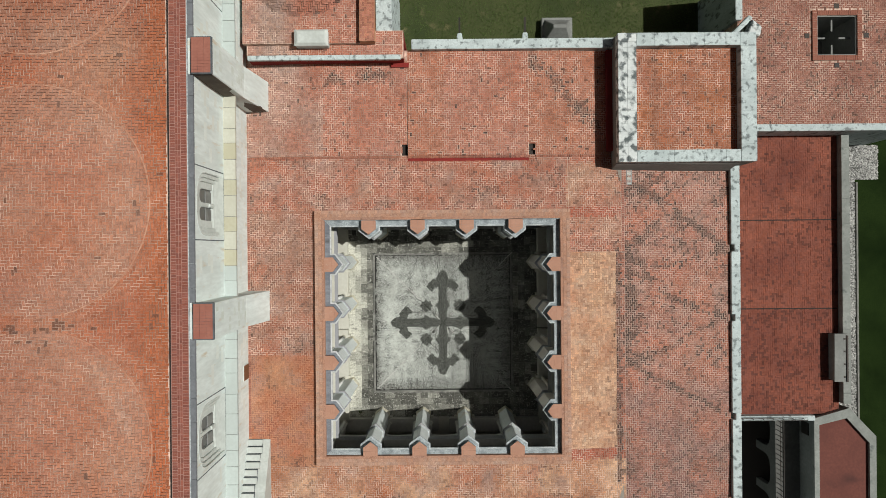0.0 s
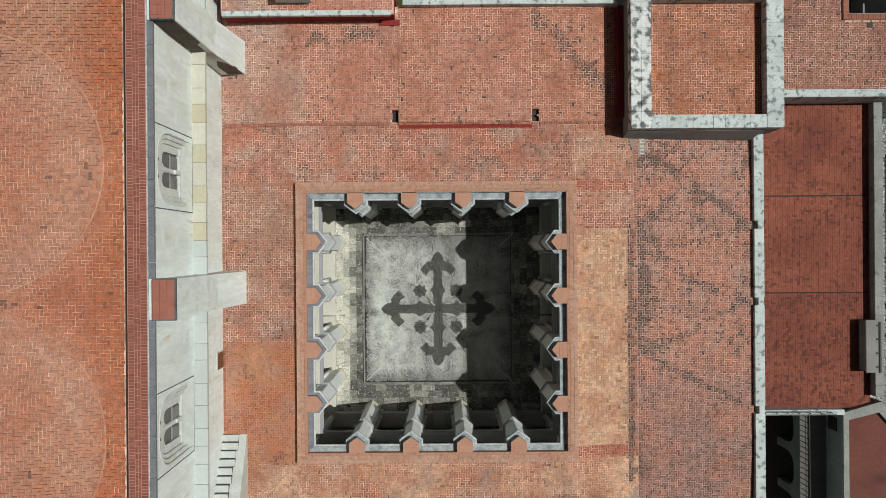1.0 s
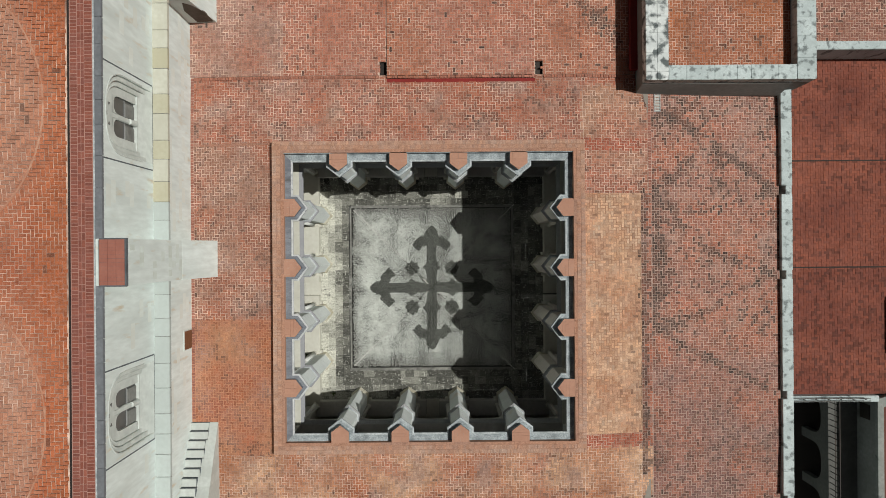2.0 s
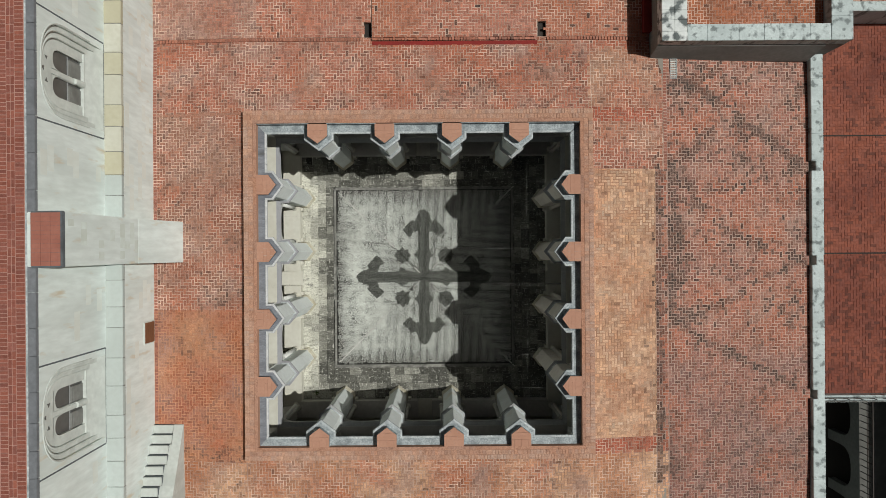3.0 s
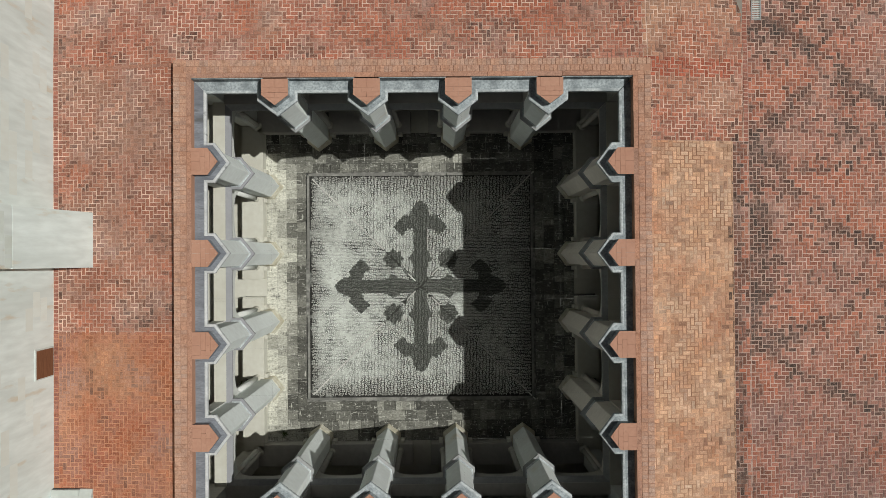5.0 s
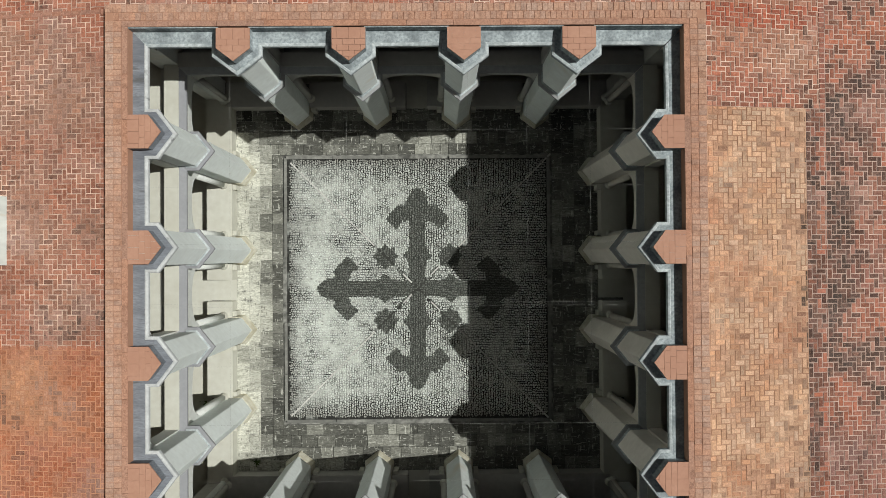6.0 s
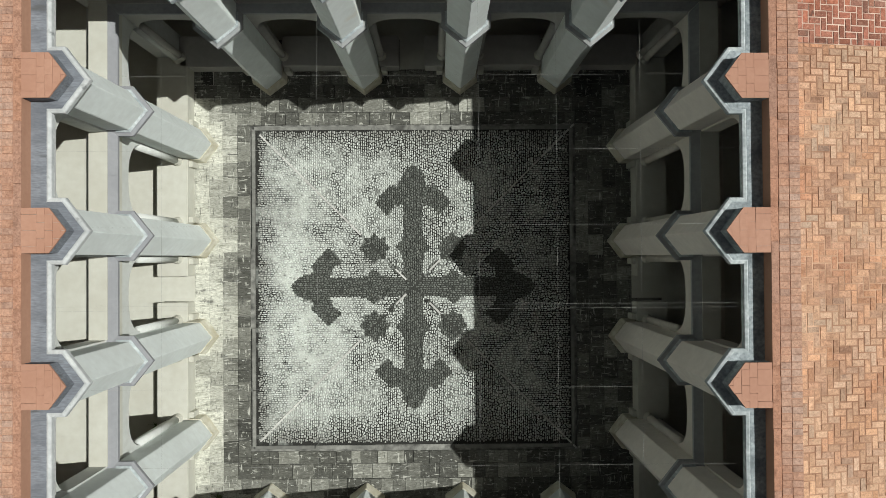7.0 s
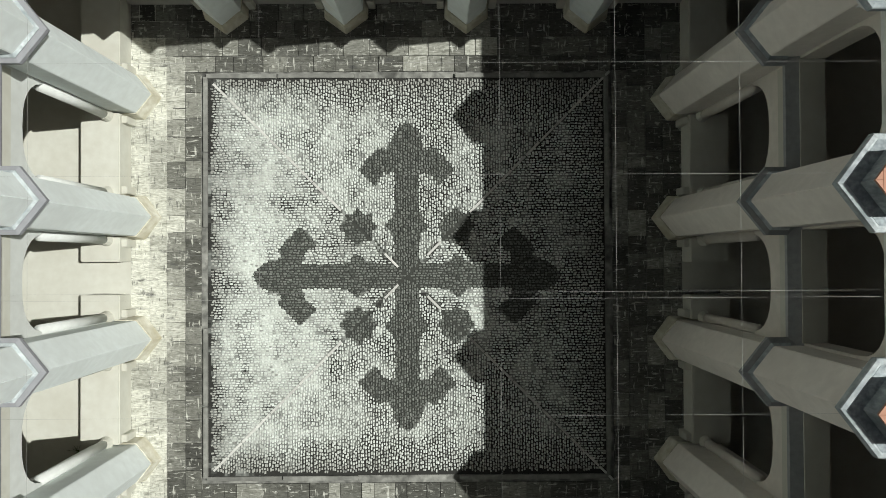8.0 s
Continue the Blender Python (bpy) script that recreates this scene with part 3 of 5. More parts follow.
def church_window(yc):
    """A deep arched window: three stepped orders, twin lights, a column between them and a round eye above."""
    w = empty("window", at=(WALL_X, yc, 0))
    w.parent, w.rotation_euler = church, (0, 0, radians(-90))
    for half, spring, rise, r0, r1, mat in ((1.42, 13.35, 1.32, -0.09, 0.0, CHURCH), (1.24, 13.3, 1.22, -0.17, -0.09, TRACERY), (1.06, 13.25, 1.1, -0.25, -0.17, TRACERY)):
        part("order", arch(-half, half, spring, rise, W_TOP, r0, r1 - 0.001, 20), mat, w)
        for u0, u1 in ((-W_HALF, -half), (half, W_HALF)):
            part("jamb", box(u0, u1, r0, r1 - 0.001, W_LOW, W_TOP), mat, w)
    part("sill", slope_sill(1.42, W_LOW, 11.8, 0.2), TRACERY, w, "sloping stone sill")
    part("sill_block", box(-1.06, 1.06, -0.5, -0.201, W_LOW, 11.86, 0.01), TRACERY, w)
    # dark strips colour in the shadow gaps at the panel's sides
    for u in (-W_HALF - 0.05, W_HALF):
        part("panel_joint", box(u, u + 0.05, -0.1, 0.006, W_LOW, W_TOP), EDGE, w, "dark strip for the shadow gap beside the window")
    part("panel_joint", box(-W_HALF, W_HALF, -0.02, 0.005, W_LOW - 0.02, W_LOW), EDGE, w, "dark line below the window")
    for half, spring, rise, r in ((1.43, 13.35, 1.33, 0.0), (1.25, 13.3, 1.23, -0.09), (1.07, 13.25, 1.11, -0.17)):
        bm = bmesh.new()
        pts = [(-half, 11.9)] + [(-half * math.copysign(abs(math.cos(math.pi * i / 24)) ** 0.8, math.cos(math.pi * i / 24)), spring + rise * abs(math.sin(math.pi * i / 24)) ** 0.75) for i in range(25)] + [(half, 11.9)]
        rings = []
        for u, z in pts:
            d = Vector((u, z - 12.6)).normalized() * 0.03
            rings.append([bm.verts.new((u + e * d.x, r + f, z + e * d.y)) for e, f in ((0, 0.001), (0, 0.015), (1, 0.02), (1.6, 0.01), (1.7, 0.001))])
        for p, q in zip(rings, rings[1:]):
            for i in range(4):
                bm.faces.new((p[i], q[i], q[i + 1], p[i + 1]))
        part("roll_moulding", bm, TRACERY, w, "thin weathered roll moulding")
    for s in (-1, 1):
        a, b = sorted((s * 0.1, s * 0.74))
        part("light_head", arch(a, b, 13.2, 0.42, 13.72, -0.34, -0.25, 12), TRACERY, w)
        part("pane", box(a - 0.02, b + 0.02, -0.38, -0.345, 11.8, 13.75), DARK_GLASS, w, "dark leaded glass")
        sh = part("shutter", box(a + 0.1, b - 0.02, -0.34, -0.3, 11.87, 12.6, 0.012), GREY_WALL, w, "weathered grey shutter leaf")
        part("shutter_panel", box(a + 0.17, b - 0.09, -0.301, -0.29, 11.97, 12.5, 0.004), GREY_WALL, sh)
        part("transom", box(a - 0.01, b + 0.01, -0.344, -0.32, 12.62, 12.66, 0.008), STRING, w)
        part("light_jamb", box(*sorted((s * 0.74, s * 1.08)), -0.34, -0.25, 11.8, 14.4), TRACERY, w)
    part("tracery", arch(-0.74, 0.74, 13.7, 0.001, 14.4, -0.34, -0.25, 4), TRACERY, w)
    part("mullion", box(-0.1, 0.1, -0.4, -0.255, 11.8, 13.75, 0.03), TRACERY, w)
    bm = bmesh.new()
    bmesh.ops.create_cone(bm, cap_ends=True, segments=14, radius1=0.13, radius2=0.1, depth=0.5, matrix=pose(0, -0.27, 12.1))
    part("mullion_base", bm, TRACERY, w)
    # dark triangles laid on the stone stand in for shaded tracery openings
    for u, z, turn in ((-0.36, 13.98, 28), (0.36, 13.98, -28), (0, 14.16, 0)):
        bm = bmesh.new()
        bmesh.ops.create_cone(bm, cap_ends=True, segments=3, radius1=0.085, radius2=0.085, depth=0.012, matrix=pose(u, -0.246, z, 90, 0, 0) @ pose(0, 0, 0, 0, 0, turn))
        part("dagger", bm, DARK_GLASS, w, "dark triangle for a tracery opening")
    return w


for yc in WINDOWS:
    church_window(yc)
part("ledge_core", box(WALL_X - 0.05, WALL_X + 0.585, -12, 20, 10.7, 10.86), GREY_WALL, church, "grey joints of the projecting ledge")
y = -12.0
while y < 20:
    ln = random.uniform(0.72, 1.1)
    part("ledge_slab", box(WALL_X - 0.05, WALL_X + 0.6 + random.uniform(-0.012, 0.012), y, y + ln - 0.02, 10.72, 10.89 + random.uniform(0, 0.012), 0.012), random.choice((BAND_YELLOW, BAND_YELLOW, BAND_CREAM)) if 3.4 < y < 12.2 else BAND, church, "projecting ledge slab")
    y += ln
blocks = random.Random(8)
for _ in range(200):
    y, z = blocks.uniform(-9.5, 16), 7.2 + 0.36 * blocks.randint(0, 20)
    if any(abs(y + 0.35 - yc) < 2.3 and z > 10.5 for yc in WINDOWS) or 9.9 < z < 10.95 or z > 14.5 or -0.2 < y < 2.8 or -9 < y < -5 and z < 8.6 or -3.2 < y < -1 and z < 8:
        continue
    d = blocks.uniform(0.45, 0.85)
    part("wall_stone", box(WALL_X - 0.05, WALL_X + blocks.uniform(0.0008, 0.0014), y, y + d, z, z + 0.34), BLOCK, church)
hatch = empty("hatch")
hatch.parent = church
part("surround", box(WALL_X - 0.02, WALL_X + 0.035, -2.34, -1.44, 6.9, 7.85, 0.01), TRACERY, hatch)
part("leaf", box(WALL_X + 0.02, WALL_X + 0.05, -2.3, -1.48, 6.95, 7.8, 0.005), WOOD, hatch, "small brown wooden hatch")
for y0 in (0.94, 12.6):
    b = empty("church_buttress", "stepped white-washed stone buttress with a brick cap", "buttress", "buttresses of the church wall")
    stage = part("upper_stage", box(WALL_X - 0.2, -9.95, y0, y0 + 1.6, 9.9, 15.1, 0.02), CHURCH, b)
    part("lower_stage", prism(rect(WALL_X - 0.2, -9.55, y0 - 0.03, y0 + 1.63), 6.5, 10.3, rect(WALL_X - 0.2, -9.945, y0 - 0.002, y0 + 1.602)), CHURCH, b)
    for i in range(26):
        yy, zz = y0 + 0.02 + blocks.uniform(0, 1.2), blocks.choice((1, 1, 2, 2, 3, 4, 6, 8, 11, 13)) * 0.36 + 9.9
        part("face_stone", box(-10.0, -9.9494 + blocks.uniform(0, 0.0008), yy, yy + blocks.uniform(0.2, 0.36), zz, zz + 0.34), BLOCK_GREEN, stage)
    cap = part("cap_edge", box(WALL_X - 0.0, -9.95, y0 - 0.02, y0 + 1.62, 15.06, 15.24, 0.015), EDGE, b, "dark stone edge of the cap")
    for i in range(3):
        for j in range(12):
            part("cap_brick", box(WALL_X + 0.01 + i * 0.285, WALL_X + 0.285 + i * 0.285, y0 + 0.03 + j * 0.1287, y0 + 0.154 + j * 0.1287, 15.2, 15.262), CAP_RED, cap)
    if y0 > 5:
        # dark plates on the south face, its shade given as colour
        for poly in ([(-0.9, 9.6), (-0.9, 15.0), (-0.06, 15.0), (-0.06, 12.2), (-0.3, 11.9), (-0.3, 10.9)], [(-0.5, 6.9), (-0.56, 8.4), (-0.3, 9.3), (-0.02, 9.0), (0.26, 8.2), (0.26, 7.0)]):
            bm = bmesh.new()
            rings = [[bm.verts.new((-9.95 + x, y0 + dy, z)) for x, z in poly] for dy in (-0.033, 0.02)]
            bm.faces.new(rings[0])
            bm.faces.new(rings[1][::-1])
            for i in range(len(poly)):
                j = (i + 1) % len(poly)
                bm.faces.new((rings[0][i], rings[0][j], rings[1][j], rings[1][i]))
            part("weathered_skin", bm, SHADED_SKIN, b, "dark brown skin for the shaded south face")

# church roof: broad brick walk along the edge and shallow domes
DOMES = ((-17.8, 7.05, 5.1), (-17.8, -3.7, 5.1), (-17.8, 18.6, 5.1))


def church_z(x, y):
    z = CHURCH_Z + 0.1
    for cx, cy, r in DOMES:
        d = math.hypot(x - cx, y - cy)
        if d < r:
            z += 0.15 + 0.75 * (1 - (d / r) ** 2)
        elif d < r + 0.8:
            z += 0.15 * (1 - (d - r) / 0.8)
    return z


church_roof = empty("church_roof", "church vault roof of red herringbone bricks with shallow domes", "roof", kind="structure")
sheet("church_bed", -24.4, -11.95, -14, 21, lambda x, y: church_z(x, y) - 0.05, 0.6, MORTAR, church_roof, n=90)
# Dark strip colours in the shaded, dirty groove beside the walk
part("edge_gap", box(-11.955, -11.9, -14, 21, CHURCH_Z - 0.05, CHURCH_Z + 0.095), DARK_FILL, church_roof, "dark strip for the shaded, dirty edge joint")
part("edge_walk", box(-11.9, WALL_X - 0.27, -14, 21, CHURCH_Z - 0.06, CHURCH_Z + 0.06), MORTAR_WALK, church_roof, "edge walk of dull red bricks")
part("edge_fillet", box(WALL_X - 0.27, WALL_X - 0.22, -14, 21, CHURCH_Z - 0.1, CHURCH_Z + 0.055), LIP, church_roof, "narrow pale mortar fillet")
y = -14.0
while y < 21:
    ln = random.uniform(0.8, 1.1)
    part("edge_stone", box(WALL_X - 0.22, WALL_X + 0.015, y, y + ln - 0.008, CHURCH_Z - 0.1, CHURCH_Z + 0.05, 0.012), EDGE_STONE, church_roof, "dark weathered edge stone")
    y += ln

for cx, cy, r in DOMES[:3]:
    bm = bmesh.new()
    prof = ((-0.05, -0.04), (-0.03, 0.006), (0.03, 0.006), (0.05, -0.04))
    rings = []
    for i in range(96):
        a = math.tau * i / 96
        rings.append([bm.verts.new((cx + (r + o) * math.cos(a), cy + (r + o) * math.sin(a), CHURCH_Z + 0.25 + dz)) for o, dz in prof])
    for a, b in zip(rings, rings[1:] + rings[:1]):
        for k in range(4):
            bm.faces.new((a[k], b[k], b[(k + 1) % 4], a[(k + 1) % 4]))
    part("dome_rib", bm, RIB, church_roof, "pale mortar line round the dome")

# lower roofs to the east
east = empty("east_roof", "lower flat roof with worn red screed", "roof", kind="structure")
part("screed", box(16.9, 23.86, -5.3, 11.8, 3.4, 4.0), RED_SCREED, east)
for y in (6.38, 1.05):
    part("expansion_joint", box(16.9, 23.8, y - 0.035, y + 0.035, 3.95, 4.02), DARK_FILL, east, "dark joint across the screed")
fe = empty("parapet_far_east", "white-washed parapet of stained stone blocks", "parapet", kind="structure")
part("wall_body", box(23.86, 24.26, -4.6, 11.4, -0.1, 4.2), GREY_WALL, fe)
stones("coping_stone", fe, 23.82, 24.3, -4.6, 11.4, 4.2, 4.55, 0.75, GREY_COPING, tr)
parapet("parapet_low", 16.9, 22.2, -5.6, -5.3, 2.6, 4.45, "low white-washed parapet with iron rail")
ne = empty("north_east_roof", "pinkish herringbone brick roof with a square light well", "roof", kind="structure")
NE_Z = 5.5
for x0, x1, y0, y1 in ((17.3, 21.9, 11.8, 21), (24.2, 28, 11.8, 21), (21.9, 24.2, 11.8, 15.85), (21.9, 24.2, 18.15, 21)):
    part("slab", box(x0, x1, y0, y1, -0.1, NE_Z - 0.008), MORTAR, ne)
parapet("parapet_garden", 17.1, 17.5, 17.9, 21, -0.1, 5.75, "white-topped wall beside the garden")
parapet("parapet_north_east", 17.1, 28, 11.45, 11.85, -0.1, 5.75, "white-topped parapet over grey wall")
se = empty("south_east_block", "lower block with red screed roof and white parapets", "building", kind="structure")
part("block", prism([(22.2, -16), (25.9, -16), (25.9, -6.6), (24.3, -4.9), (22.2, -5.5)], -0.1, 4.1), GREY_WALL, se)
part("screed", prism([(22.5, -16), (25.5, -16), (25.5, -7.0), (24.2, -5.5), (22.5, -5.9)], 4.09, 4.12), DARK_SCREED, se)

# ---- north-west building, garden pieces ----
nw = empty("north_west_block", "higher terrace with brick paving, red wall and white coping", "building", kind="structure")
NW_Z = 8.05
part("body", box(-10.6, -3.45, 16.7, 21, -0.1, NW_Z - 0.01), CHURCH, nw)
part("front", box(-10.45, -1.95, 15.2, 16.7, -0.1, 7.9), RED_PAINT, nw, "red-painted terrace wall")
part("front_bed", box(-10.45, -1.95, 15.2, 16.7, 7.9, NW_Z - 0.01), MORTAR, nw)
part("red_foot", box(-2.7, -1.7, 14.95, 15.2, 6.9, 7.14), RED_PAINT, nw, "red-painted foot of the wall")
part("upper_step", box(-10.6, -4.25, 15.95, 21, NW_Z, 8.335), MORTAR, nw)
part("brick_parapet", box(-4.25, -3.45, 15.95, 21, NW_Z - 0.3, 8.7), MORTAR_RED, nw, "brick-topped parapet of the terrace")
part("white_wall", box(-3.45, -2.6, 16.7, 21, -0.1, 7.7, 0.02), WHITE, nw, "white-washed garden wall")
n = 6
for i in range(n):
    d = 8.3 / n
    part("coping_stone", box(-10.4 + i * d + 0.004, -10.4 + (i + 1) * d - 0.004, 15.12, 15.38, 7.88, 8.13, 0.015), WHITE, nw)
vent = empty("roof_vent", "white-washed masonry vent block on the brick terrace", "vent")
part("base", box(-7.7, -5.95, 15.75, 16.55, NW_Z - 0.02, 8.68, 0.03), STEP, vent)
part("cover", prism(rect(-7.75, -5.9, 15.7, 16.6), 8.68, 8.83, rect(-7.55, -6.1, 15.85, 16.45), 0.02), STEP, vent)

for x in (1.15, 4.85):
    g = empty("water_spout", "white stone water spout jutting from the parapet", "spout", "spouts of the north parapet")
    trough = part("trough", prism([(x - 0.2, 16.38), (x + 0.2, 16.38), (x + 0.13, 17.0), (x - 0.13, 17.0)], 6.3, 6.6, bevel=0.03), WHITE, g)
    part("lip", box(x - 0.05, x + 0.05, 16.98, 17.9, 6.42, 6.5), IRON, trough, "dark iron pipe")

plinth = empty("garden_monument", "stepped grey stone block standing on the grass", "monument")
part("step", box(6.7, 8.7, 18.1, 19.9, -0.11, 0.45, 0.04), GREY_WALL, plinth)
part("top", prism(rect(6.85, 8.55, 18.25, 19.75), 0.45, 1.5, rect(7.3, 8.1, 18.9, 19.1), 0.03), GREY_WALL, plinth)

merlon = empty("corner_finial", "pointed white stone finial at the roof corner", "finial")
part("block", prism([(16.75, 16.36), (17.75, 16.1), (17.95, 16.9), (17.1, 17.5)], 5.3, 7.9, [(16.85, 16.4), (17.5, 16.3), (17.6, 16.8), (17.1, 17.2)], 0.04), LICHEN, merlon)
part("arm", prism([(15.9, 16.36), (16.2, 16.36), (17.2, 17.3), (17.0, 17.5)], 7.2, 7.75, bevel=0.04), WHITE, merlon)

# light well in the north-east roof
well = empty("light_well", "square brick-rimmed light well with four iron water spouts", "light well")
for x0, x1, y0, y1 in ((21.6, 21.9, 15.55, 18.45), (24.2, 24.5, 15.55, 18.45), (21.9, 24.2, 15.55, 15.85), (21.9, 24.2, 18.15, 18.45)):
    curb = part("curb", box(x0, x1, y0, y1, 5.3, 5.58, 0.02), MORTAR, well)
    if x1 - x0 < y1 - y0:
        for j in range(22):
            part("brick", box(x0 + 0.01, x1 - 0.01, y0 + j * 2.9 / 22 + 0.008, y0 + (j + 1) * 2.9 / 22 - 0.008, 5.5, 5.6), RIM_BRICK, curb)
    else:
        for j in range(18):
            part("brick", box(x0 + j * 2.3 / 18 + 0.008, x0 + (j + 1) * 2.3 / 18 - 0.008, y0 + 0.01, y1 - 0.01, 5.5, 5.6), RIM_BRICK, curb)
for x0, x1, y0, y1 in ((21.9, 21.96, 15.85, 18.15), (24.14, 24.2, 15.85, 18.15), (21.96, 24.14, 15.85, 15.91), (21.96, 24.14, 18.09, 18.15)):
    part("shaft_wall", box(x0, x1, y0, y1, 1.9, 5.5), GREY_WALL, well)
part("shaft_floor", box(21.9, 24.2, 15.85, 18.15, 1.9, 2.0), GREY_WALL, well)
for dx, dy in ((1, 0), (-1, 0), (0, 1), (0, -1)):
    cx, cy = 23.05 + dx * 1.15, 17.0 + dy * 1.15
    o = part("spout", box(-0.05, 0.05, 0, 0.75, 4.9, 5.0, 0.01), GREY_WALL, well)
    o.matrix_world = pose(cx, cy, 0, 0, 0, {(1, 0): 90, (-1, 0): -90, (0, 1): 180, (0, -1): 0}[(dx, dy)])
    part("drain", box(23.05 + dx * 1.72 - 0.14, 23.05 + dx * 1.72 + 0.14, 17 + dy * 1.72 - 0.14, 17 + dy * 1.72 + 0.14, 5.45, 5.52), IRON, well, "dark drain inlet")

# east lower roof: joints and a metal chest
gpatch = part("gravel_corner", box(27.4, 28.9, 9.2, 11.45, -0.3, -0.05), GRAVEL_BED)
tagged(gpatch, "grey gravel corner beside the lawn", "path", kind="structure")
chest = empty("metal_chest", "grey galvanised metal chest on the red roof by the parapet", "chest")
part("body", box(23.25, 24.1, -3.2, -0.45, 4.0, 4.66, 0.02), GREY_WALL, chest)
lid = part("lid", box(23.2, 24.15, -3.25, -0.4, 4.66, 4.74, 0.02), GREY_WALL, chest)
for i in range(4):
    part("strap", box(23.75, 23.85, -3.0 + i * 0.75, -2.9 + i * 0.75, 4.74, 4.77), IRON, lid, "dark iron strap")
part("rail", box(23.9, 24.0, -3.25, -0.5, 4.74, 4.79), IRON, lid, "dark iron rail")

# south-east block: parapets, arcade with terrace rail
for poly in ([(22.2, -16), (22.5, -16), (22.5, -5.9), (22.2, -5.5)], [(22.2, -5.5), (22.5, -5.9), (24.15, -5.5), (24.3, -4.9)],
             [(24.3, -4.9), (24.15, -5.5), (25.5, -7.0), (25.9, -6.6)], [(25.5, -7.0), (25.5, -16), (25.9, -16), (25.9, -6.6)]):
    part("parapet", prism(poly, 4.1, 4.32), GREY_COPING, se, "grey weathered parapet, darkened as by vignetting")
part("window", box(22.16, 22.21, -6.7, -5.95, 2.9, 3.7), IRON, se, "dark wooden shutter")
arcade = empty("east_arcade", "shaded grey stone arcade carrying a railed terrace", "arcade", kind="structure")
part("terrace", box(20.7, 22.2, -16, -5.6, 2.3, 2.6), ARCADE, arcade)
# near-black floor colour takes the place of the shade under the terrace
part("floor", box(16.9, 22.2, -16, -5.6, -0.3, -0.05), DARK_FILL, arcade)
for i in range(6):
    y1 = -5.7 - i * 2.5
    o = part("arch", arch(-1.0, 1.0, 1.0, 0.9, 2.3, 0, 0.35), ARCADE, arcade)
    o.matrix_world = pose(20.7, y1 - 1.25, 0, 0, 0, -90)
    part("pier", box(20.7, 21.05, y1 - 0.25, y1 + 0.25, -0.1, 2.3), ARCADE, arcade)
rail = empty("terrace_rail", "dark iron railing along the terrace edge", "railing")
for z in (3.1, 3.5):
    part("bar", box(20.75, 20.79, -16, -5.7, z, z + 0.04), IRON, rail)
for i in range(34):
    part("baluster", box(20.755, 20.785, -5.72 - i * 0.3, -5.69 - i * 0.3, 2.6, 3.5), IRON, rail)
rail2 = empty("parapet_rail", "thin dark iron rail on the low parapet", "railing")
for y in (-5.38, -5.52):
    part("bar", box(17.0, 21.6, y, y + 0.03, 4.7, 4.73), IRON, rail2)
for i in range(8):
    part("post", box(17.2 + i * 0.6, 17.23 + i * 0.6, -5.46, -5.43, 4.44, 4.72), IRON, rail2)

# gravel strip and kerb by the east garden
gravel = part("gravel_path", box(24.26, 27.4, -30, 11.45, -0.3, -0.06), GRAVEL_BED)
tagged(gravel, "grey gravel strip along the wall", "path", kind="structure")
tagged(part("kerb", box(27.4, 27.52, -30, 9.0, -0.3, 0.06, 0.01), CURB), "narrow stone kerb beside the grass", "kerb", kind="structure")


def pebble_heap(x0, x1, y0, y1, count, r, z, rnd):
    v, f = [], []
    for _ in range(count):
        x, y, s = rnd.uniform(x0, x1), rnd.uniform(y0, y1), r * rnd.uniform(0.5, 1.3)
        a0, b = rnd.uniform(0, 6.3), len(v)
        for k in range(5):
            a = a0 + k * 1.2566
            v.append((x + s * math.cos(a), y + s * 0.8 * math.sin(a), z))
        v.append((x, y, z + s * 0.7))
        f += [(b + k, b + (k + 1) % 5, b + 5) for k in range(5)]
    return v, f


rnd = random.Random(5)
gv, gf = pebble_heap(25.6, 27.38, -9, 11.3, 9000, 0.085, -0.06, rnd)
gv2, gf2 = pebble_heap(27.4, 28.88, 9.22, 11.4, 1500, 0.085, -0.05, rnd)
st = raw("gravel_stones", gv + gv2, gf + [tuple(len(gv) + k for k in q) for q in gf2], GRAVEL)
tagged(st, "loose grey and white gravel stones", "gravel", kind="stuff")
v, f = [], []
for x0, x1, y0, y1, n in ((-3.2, 18, 17.2, 22, 9000), (27.6, 31.5, -10, 11, 0)):
    for _ in range(n):
        x, y, a, h = rnd.uniform(x0, x1), rnd.uniform(y0, y1), rnd.uniform(0, 6.3), rnd.uniform(0.04, 0.12)
        b = len(v)
        c, s = math.cos(a) * 0.03, math.sin(a) * 0.03
        v += [(x - c, y - s, -0.1), (x + c, y + s, -0.1), (x + s * 3, y - c * 3, -0.1 + h)]
        f.append((b, b + 1, b + 2))
tagged(raw("grass", v, f, BLADE), "short green and dry grass", "grass", kind="stuff")

# ---- stairs along the church wall ----
stairs = empty("stairs", "short flight of pale stone steps along the church wall", "stairs", kind="structure")
for i in range(12):
    y1 = -5.72 - i * 0.36
    x1 = -10.02 - 0.03 * i + 0.05 * (i % 2)
    part("step", box(WALL_X, x1, y1 - 0.345, y1 - 0.012, 6.6, 7.04 + 0.2 * i, 0.015), STEP, stairs)
    part("step_joint", box(WALL_X, x1 + 0.012, y1 - 0.36, y1, 6.6, 6.99 + 0.2 * i), EDGE, stairs, "dark open joint under the step")
    part("stringer_stone", prism(rect(x1 + 0.014, -9.62, y1 - 0.359, y1), 6.6, lambda x, y: 7.0 + 0.47 * max(0, -5.72 - y)), STEP, stairs, "sloping side stone")

# ---- helpers for paving ----
def nz_(x, y, s, k=0.0):
    return noise.noise((x * s + k, y * s - k, k))


